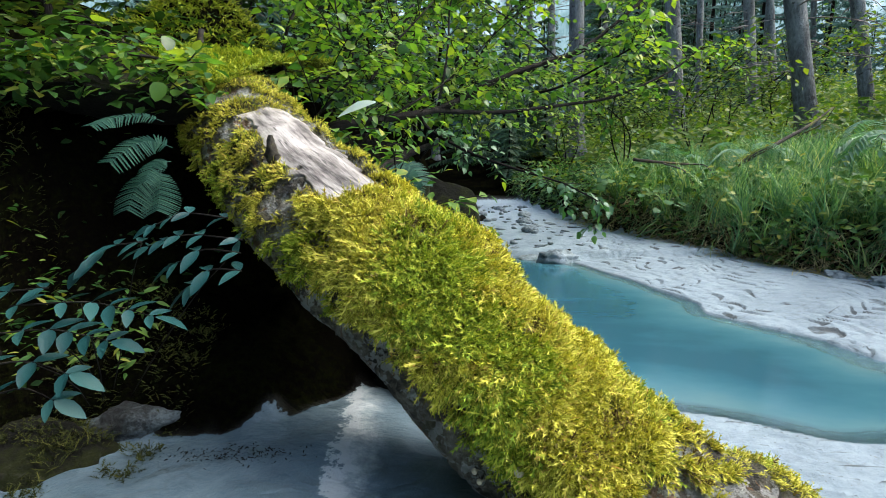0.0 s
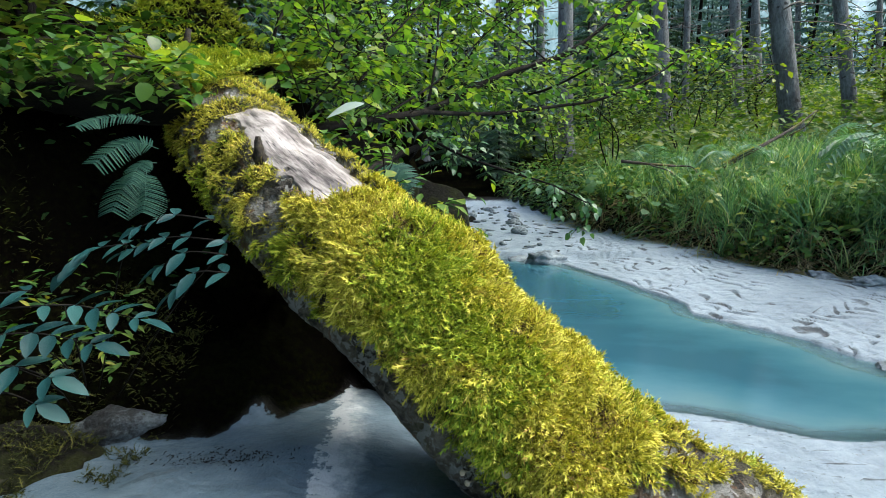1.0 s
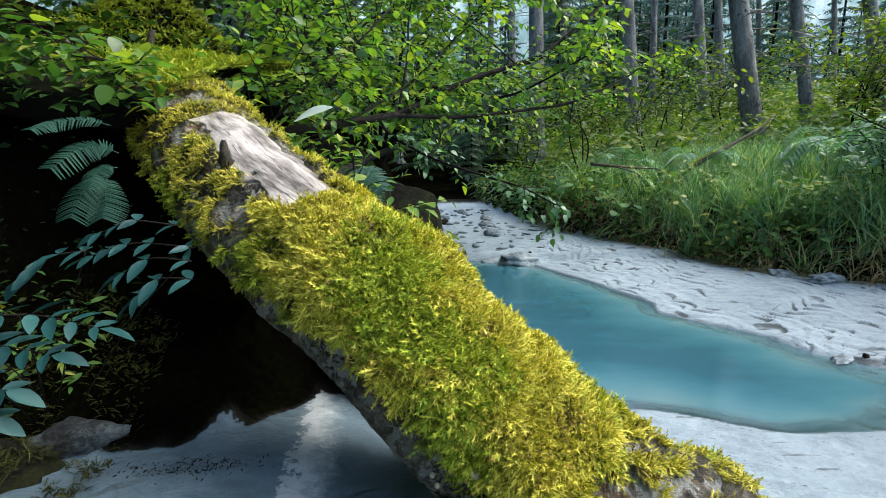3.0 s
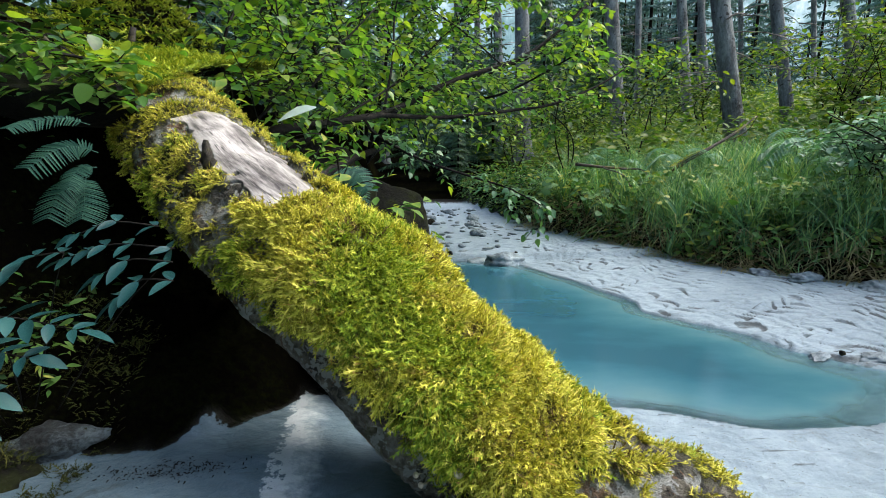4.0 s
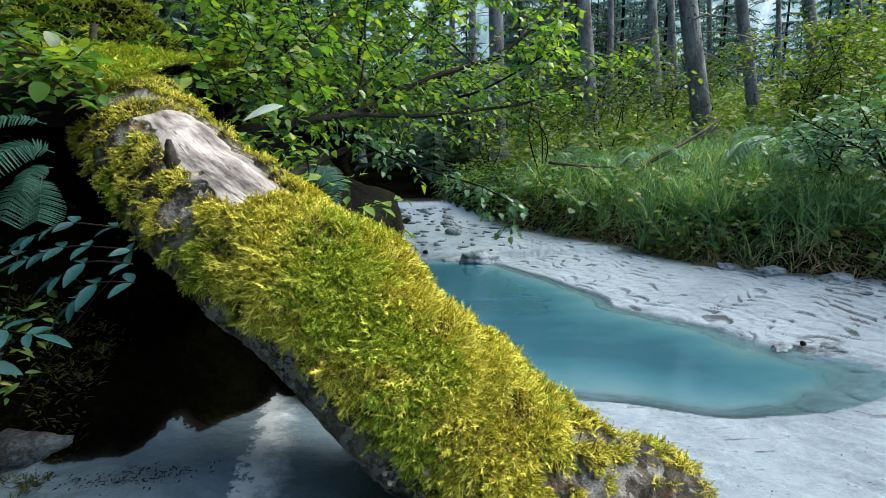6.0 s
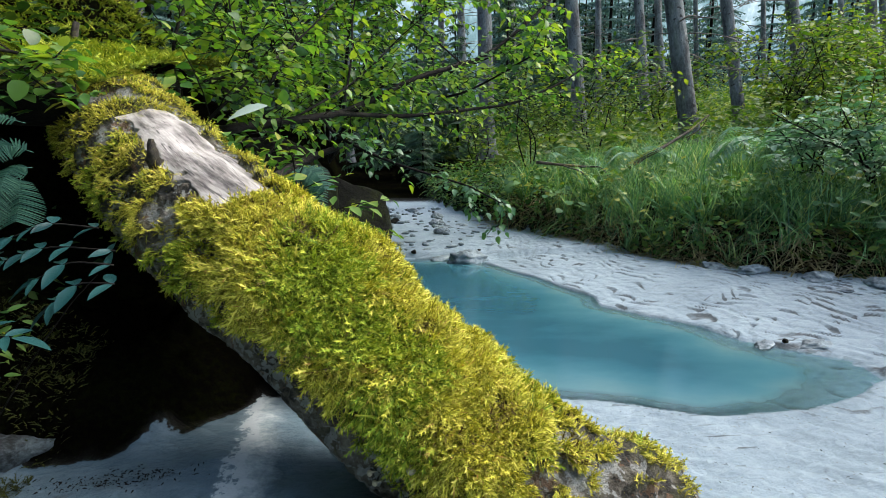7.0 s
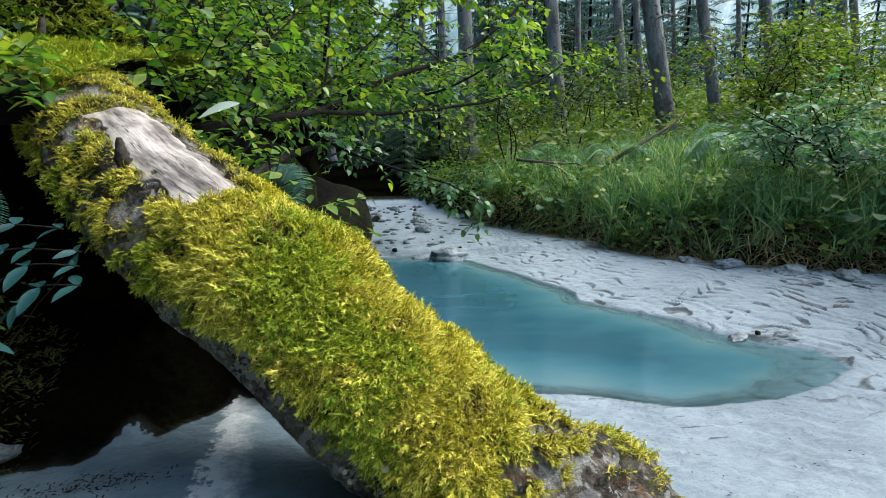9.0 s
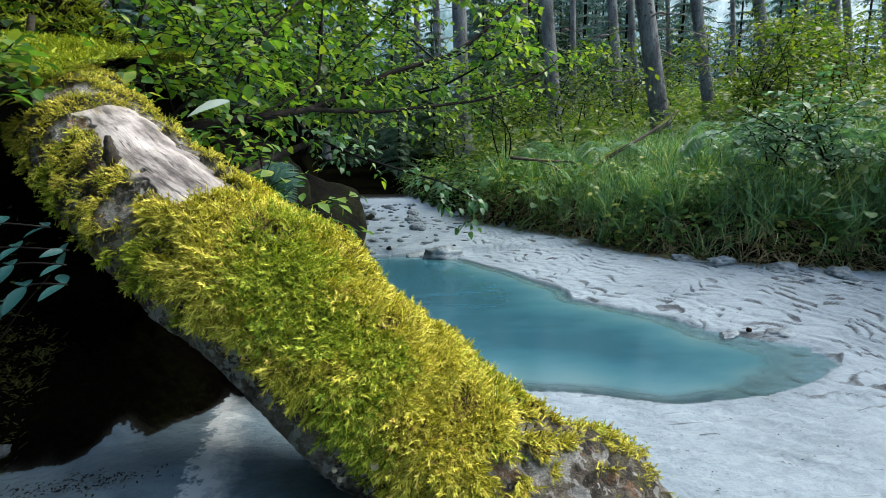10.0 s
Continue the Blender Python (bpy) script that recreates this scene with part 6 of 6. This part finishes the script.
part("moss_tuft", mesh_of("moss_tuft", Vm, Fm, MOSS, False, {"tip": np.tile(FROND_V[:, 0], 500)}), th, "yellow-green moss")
o = np.array((1.05, 4.26, 0.60))
th = thing("fallen_branch", "dead branch with bare pale twigs lying in the grass", "branch", "", o)
limb("wood", np.array([(1.02, 4.24, 0.70), (1.28, 4.25, 0.675), (1.55, 4.30, 0.66)]) - o, 0.013, 0.008, STICK_BARK, th)
for P in ([(1.25, 4.24, 0.67), (1.36, 4.10, 0.62), (1.42, 4.05, 0.52)], [(1.4, 4.27, 0.66), (1.52, 4.15, 0.66), (1.58, 4.08, 0.58)]):
    limb("twig", np.array(P) - o, 0.006, 0.003, DEAD_TWIG, th)


# ---------------- the forest ----------------
def needle_bough(length, droop, g, step):
    """A bough with comb-like sprays of needles; points outwards along x."""
    V, F = [], []
    n = max(int(length / step), 4)
    for i in range(n):
        f = (i + 0.5) / n
        base = np.array([length * f, 0, -droop * length * f * f])
        w = length * 0.34 * (1 - f) ** 0.7 + step * 0.6
        for sg in (-1, 1):
            d = np.array([0.55, sg * 0.9, -0.25 - 0.2 * g.uniform()])
            tip = base + d * w * g.uniform(0.7, 1.2)
            k = len(V)
            V += [base + np.array([step * 0.35, 0, 0.01 * step]), base - np.array([step * 0.35, 0, 0.0]), tip, (base + tip) / 2 + np.array([step * 0.45, 0, -step * 0.5])]
            F += [(k, k + 1, k + 3), (k + 3, k + 2, k)]
    return np.array(V), np.array(F)


def crown_mesh(name, h, r, whorls, material, seed, z0=0.0, per=8, step=0.1):
    g = np.random.default_rng(seed)
    items = []
    for w in range(whorls):
        f = (w + g.uniform(0, 0.6)) / whorls
        z = z0 + (h - z0) * f
        ln = r * (1 - f) ** 0.85 + step
        for k in range(per):
            a = 2 * math.pi * (k + g.uniform(-0.3, 0.3)) / per + w
            V, F = needle_bough(ln * g.uniform(0.75, 1.15), 0.28, g, step)
            c, s = math.cos(a), math.sin(a)
            items.append((np.column_stack([V[:, 0] * c - V[:, 1] * s, V[:, 0] * s + V[:, 1] * c, V[:, 2] + z]), F))
    V, G = join(items)
    return mesh_of(name, V, G, material, False)


CROWN = crown_mesh("crown", 20, 1.7, 16, NEEDLES, 1, 10.5, 6, 0.13)
YOUNG = [crown_mesh("crown", 1.0, 0.30, 15, NEEDLES, 2 + i, 0.06, 6, 0.020) for i in range(2)]
FAR_CROWN = crown_mesh("crown", 1.0, 0.17, 17, HAZED_NEEDLES, 5, 0.03, 7, 0.016)

# x, y at the foot, lean to the side for each metre up, thickness
SPRUCES = [(3.53, 6.46, -0.165, 0.225), (5.49, 8.56, -0.175, 0.19), (6.66, 8.66, -0.19, 0.20), (13.24, 14.64, -0.20, 0.298), (18.26, 19.58, -0.20, 0.309), (6.21, 13.85, -0.13, 0.263), (8.09, 16.77, -0.14, 0.225),
           (13.05, 25.77, -0.11, 0.201), (3.89, 12.09, -0.115, 0.318), (1.49, 10.58, -0.036, 0.313), (1.51, 15.25, -0.05, 0.232), (16.43, 30.04, -0.10, 0.298), (6.36, 17.98, -0.05, 0.219), (1.25, 22.68, -0.024, 0.292),
           (0.36, 29.09, 0.0, 0.371), (3.64, 19.23, -0.04, 0.294), (6.35, 24.18, -0.06, 0.318), (18.67, 27.38, -0.12, 0.278), (20.33, 24.26, -0.14, 0.276), (-2.07, 16.77, 0.0, 0.247), (-3.09, 14.94, 0.03, 0.186), (11.56, 11.35, -0.18, 0.292),
           (-4.5, 9.0, 0.02, 0.30), (-5.5, 5.0, 0.03, 0.28), (-3.5, 21.0, 0.0, 0.3), (9.5, 20.5, -0.03, 0.26), (-4.0, -5.0, 0.0, 0.3), (3.5, -6.0, 0.0, 0.32), (8.0, -2.0, 0.0, 0.3)]


def spruce(x, y, lean, dia, seed):
    g = np.random.default_rng(seed)
    z = height(x, y)
    th = thing("spruce_tree", "tall spruce with a straight grey scaly trunk and dead lower twigs", "tree", "spruces in the forest", (x, y, z))
    d = math.hypot(x, y)
    hv = max(0.33 * d, 3.0)                       # the trunk straightens higher up
    hs = np.concatenate([np.linspace(-0.15, 0.5, 8), np.linspace(0.7, 18, 30)])
    lean = lean * (1.28 if x > 3 and d < 12 else 1.0)
    off = lean * (np.minimum(hs, hv) + np.clip(hs - hv, 0, 4) * 0.4)
    flare = 1 + 0.55 * np.exp(-np.clip(hs, 0, None) * 5.0)
    rad = dia / 2 * flare * (1 - 0.035 * np.clip(hs, 0, None))
    tb = tube(np.column_stack([off, 0 * hs, hs]), rad, 18, 0.018)
    part("trunk", mesh_of("trunk", tb[0], [tb[1], tb[2]], TRUNK_BARK), th)
    tw = []
    for _ in range(26 if d < 20 else 12):
        h0 = g.uniform(0.8, 7.5)
        a = g.uniform(0, 2 * np.pi)
        ln = g.uniform(0.3, 1.3)
        b = np.array([np.interp(h0, hs, off), 0, h0])
        dd = np.array([math.cos(a), math.sin(a), -0.12])
        tw.append(np.array([b, b + dd * ln * 0.4 + np.array([0, 0, 0.03]), b + dd * ln * 0.75, b + dd * ln + np.array([0, 0, -0.12 * ln])]))
        for _k in range(2):
            f = g.uniform(0.4, 0.9)
            s0 = b + dd * ln * f
            d2 = unit(dd + np.array([-dd[1], dd[0], 0]) * g.choice([-0.9, 0.9]))
            tw.append(np.array([s0, s0 + d2 * ln * 0.15, s0 + d2 * ln * 0.3 - np.array([0, 0, 0.02]), s0 + d2 * ln * 0.4 - np.array([0, 0, 0.06])]))
    V, G = twig_mesh(tw, 0.009, 0.003)
    part("dead_brushwood", mesh_of("dead_brushwood", V, G, DEAD_TWIG), th, "bare dead twigs", "stuff")
    c = part("crown", CROWN, th)
    c.location = (off[-1] * 0.9, 0, 0)
    c.rotation_euler = (0, 0, g.uniform(0, 6))


for i, row in enumerate(SPRUCES):
    spruce(*row, 700 + i)

gf = np.random.default_rng(9)
stem = mesh_of("stem", *(lambda t_: (t_[0], [t_[1], t_[2]]))(tube(np.array([(0, 0, -0.05), (0, 0, 0.5), (0, 0, 0.98)]), np.array([0.012, 0.008, 0.002]), 8)), BRANCH_BARK)


def conifer(x, y, h, me, label, group):
    th = thing("young_spruce" if h < 6 else "distant_spruce", label, "tree", group, (x, y, height(x, y)))
    for nm, m in (("stem", stem), ("crown", me)):
        ob = part(nm, m, th)
        ob.scale = (h, h, h)
        ob.rotation_euler = (0, 0, gf.uniform(0, 6))


for i in range(52):
    y = gf.uniform(9, 27)
    x = gf.uniform(-0.55, 0.95) * y
    if min(math.hypot(x - a, y - b) for a, b, *_ in SPRUCES) < 0.9 or x > 0.46 * y:
        continue
    conifer(x, y, gf.uniform(1.4, 5.5), YOUNG[i % 2], "young spruce with dark green needles in the forest", "young spruces")
for i in range(112):
    y = gf.uniform(27, 62)
    x = gf.uniform(-0.75, 0.60) * y if i < 90 else gf.uniform(0.55, 1.15) * y
    conifer(x, y, gf.uniform(9, 15), FAR_CROWN, "distant spruce on the mountain slope, tinted bluish with painted haze", "spruces on the slope")
# unseen spruces added at the walker's back and left to block skylight
for x, y, h in ((-3.6, -0.3, 8), (-3.0, -2.6, 9), (-5.2, 1.2, 9), (-1.2, -4.4, 9), (-5.5, -2.5, 9), (1.2, -5.2, 9), (-6.0, 3.6, 9), (-4.4, 2.6, 6)):
    conifer(x, y, h, YOUNG[0], "unseen dense spruce added to block skylight", "dense spruces")
# low leafy growth over the forest floor
gq = np.random.default_rng(31)
nq = 14000
yq = 5.5 + 22 * gq.uniform(0, 1, nq) ** 1.6
Pq = np.column_stack([yq * gq.uniform(-0.05, 1.05, nq), yq])
tq = terrain(Pq)
okq = tq[4] > 1.0
Pq, zq = Pq[okq], tq[0][okq]
nq = len(Pq)
Vq, Fq = scatter(FAR_LEAF[0], FAR_LEAF[1], np.column_stack([Pq, zq + gq.uniform(0.05, 0.45, nq)]), frames_of(rand_dirs(nq, -0.1), np.array([0, -0.3, 1.0]) + 0.4 * gq.normal(size=(nq, 3))), (0.062 * gq.uniform(0.5, 1.3, nq) * (1 + Pq[:, 1] / 14))[:, None].repeat(3, 1))
tagged(new("forest_undergrowth", mesh_of("forest_undergrowth", Vq, Fq, LEAF_UNDER)), "yellow-green leafy undergrowth covering the forest floor", "plant", kind="stuff")
# leafy saplings between the trunks
for i in range(22):
    y = gf.uniform(5.6, 15)
    x = gf.uniform(0.05, 1.0) * y
    if i < 9:
        x, y = gf.uniform(3.6, 8.0), gf.uniform(4.4, 8.5)
    z = height(x, y)
    h = gf.uniform(0.8, 1.5)
    if min(math.hypot(x - a, y - b) for a, b, *_ in SPRUCES) < 0.35:
        continue
    limbs = [([(x, y, z - 0.03), (x + gf.normal() * 0.12, y + gf.normal() * 0.12, z + h * 0.5), (x + gf.normal() * 0.4, y + gf.normal() * 0.4, z + h)], 0.010, 0.003) for _ in range(3)]
    shrub("sapling", "slender sapling with light green leaves under the spruces", (x, y, z), limbs, (11, 0.5), (0.06, 0.075), seed=800 + i, shape=FAR_LEAF, leafmat=LEAF_UNDER, category="tree", group="saplings under the spruces", f0=0.25)


def mountain_side():
    """The wooded mountain far behind the forest, a glowing sheet with haze painted in."""
    m, nt, b = nodes_of("glowing_haze_mountain")
    # emission replaces daylight on the slope; the pale tones are painted haze
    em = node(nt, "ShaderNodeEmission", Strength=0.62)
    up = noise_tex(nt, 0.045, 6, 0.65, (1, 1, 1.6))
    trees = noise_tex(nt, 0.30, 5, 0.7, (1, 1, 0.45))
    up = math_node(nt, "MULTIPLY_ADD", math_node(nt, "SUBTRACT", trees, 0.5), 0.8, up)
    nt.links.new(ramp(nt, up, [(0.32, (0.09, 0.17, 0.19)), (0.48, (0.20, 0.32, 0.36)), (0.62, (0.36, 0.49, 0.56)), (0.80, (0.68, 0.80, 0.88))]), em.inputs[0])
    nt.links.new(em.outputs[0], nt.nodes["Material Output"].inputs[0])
    a = np.radians(np.linspace(-75, 75, 120))
    zs = np.linspace(-5, 60, 12)
    A2, Z = np.meshgrid(a, zs)
    ridge = 1 + 0.05 * np.sin(A2 * 9) + 0.03 * np.sin(A2 * 23) - 0.55 * np.exp(-(((A2 + 0.20) / 0.10) ** 2))
    V = np.stack([np.sin(A2) * 150, np.cos(A2) * 150, np.where(Z > 0, Z * ridge, Z) * (1 + 0.25 * np.sin(A2))], -1).reshape(-1, 3)
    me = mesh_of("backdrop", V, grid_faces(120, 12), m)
    tagged(new("backdrop", me), "glowing backdrop of a bluish wooded slope with painted haze", "mountain", kind="structure")


mountain_side()
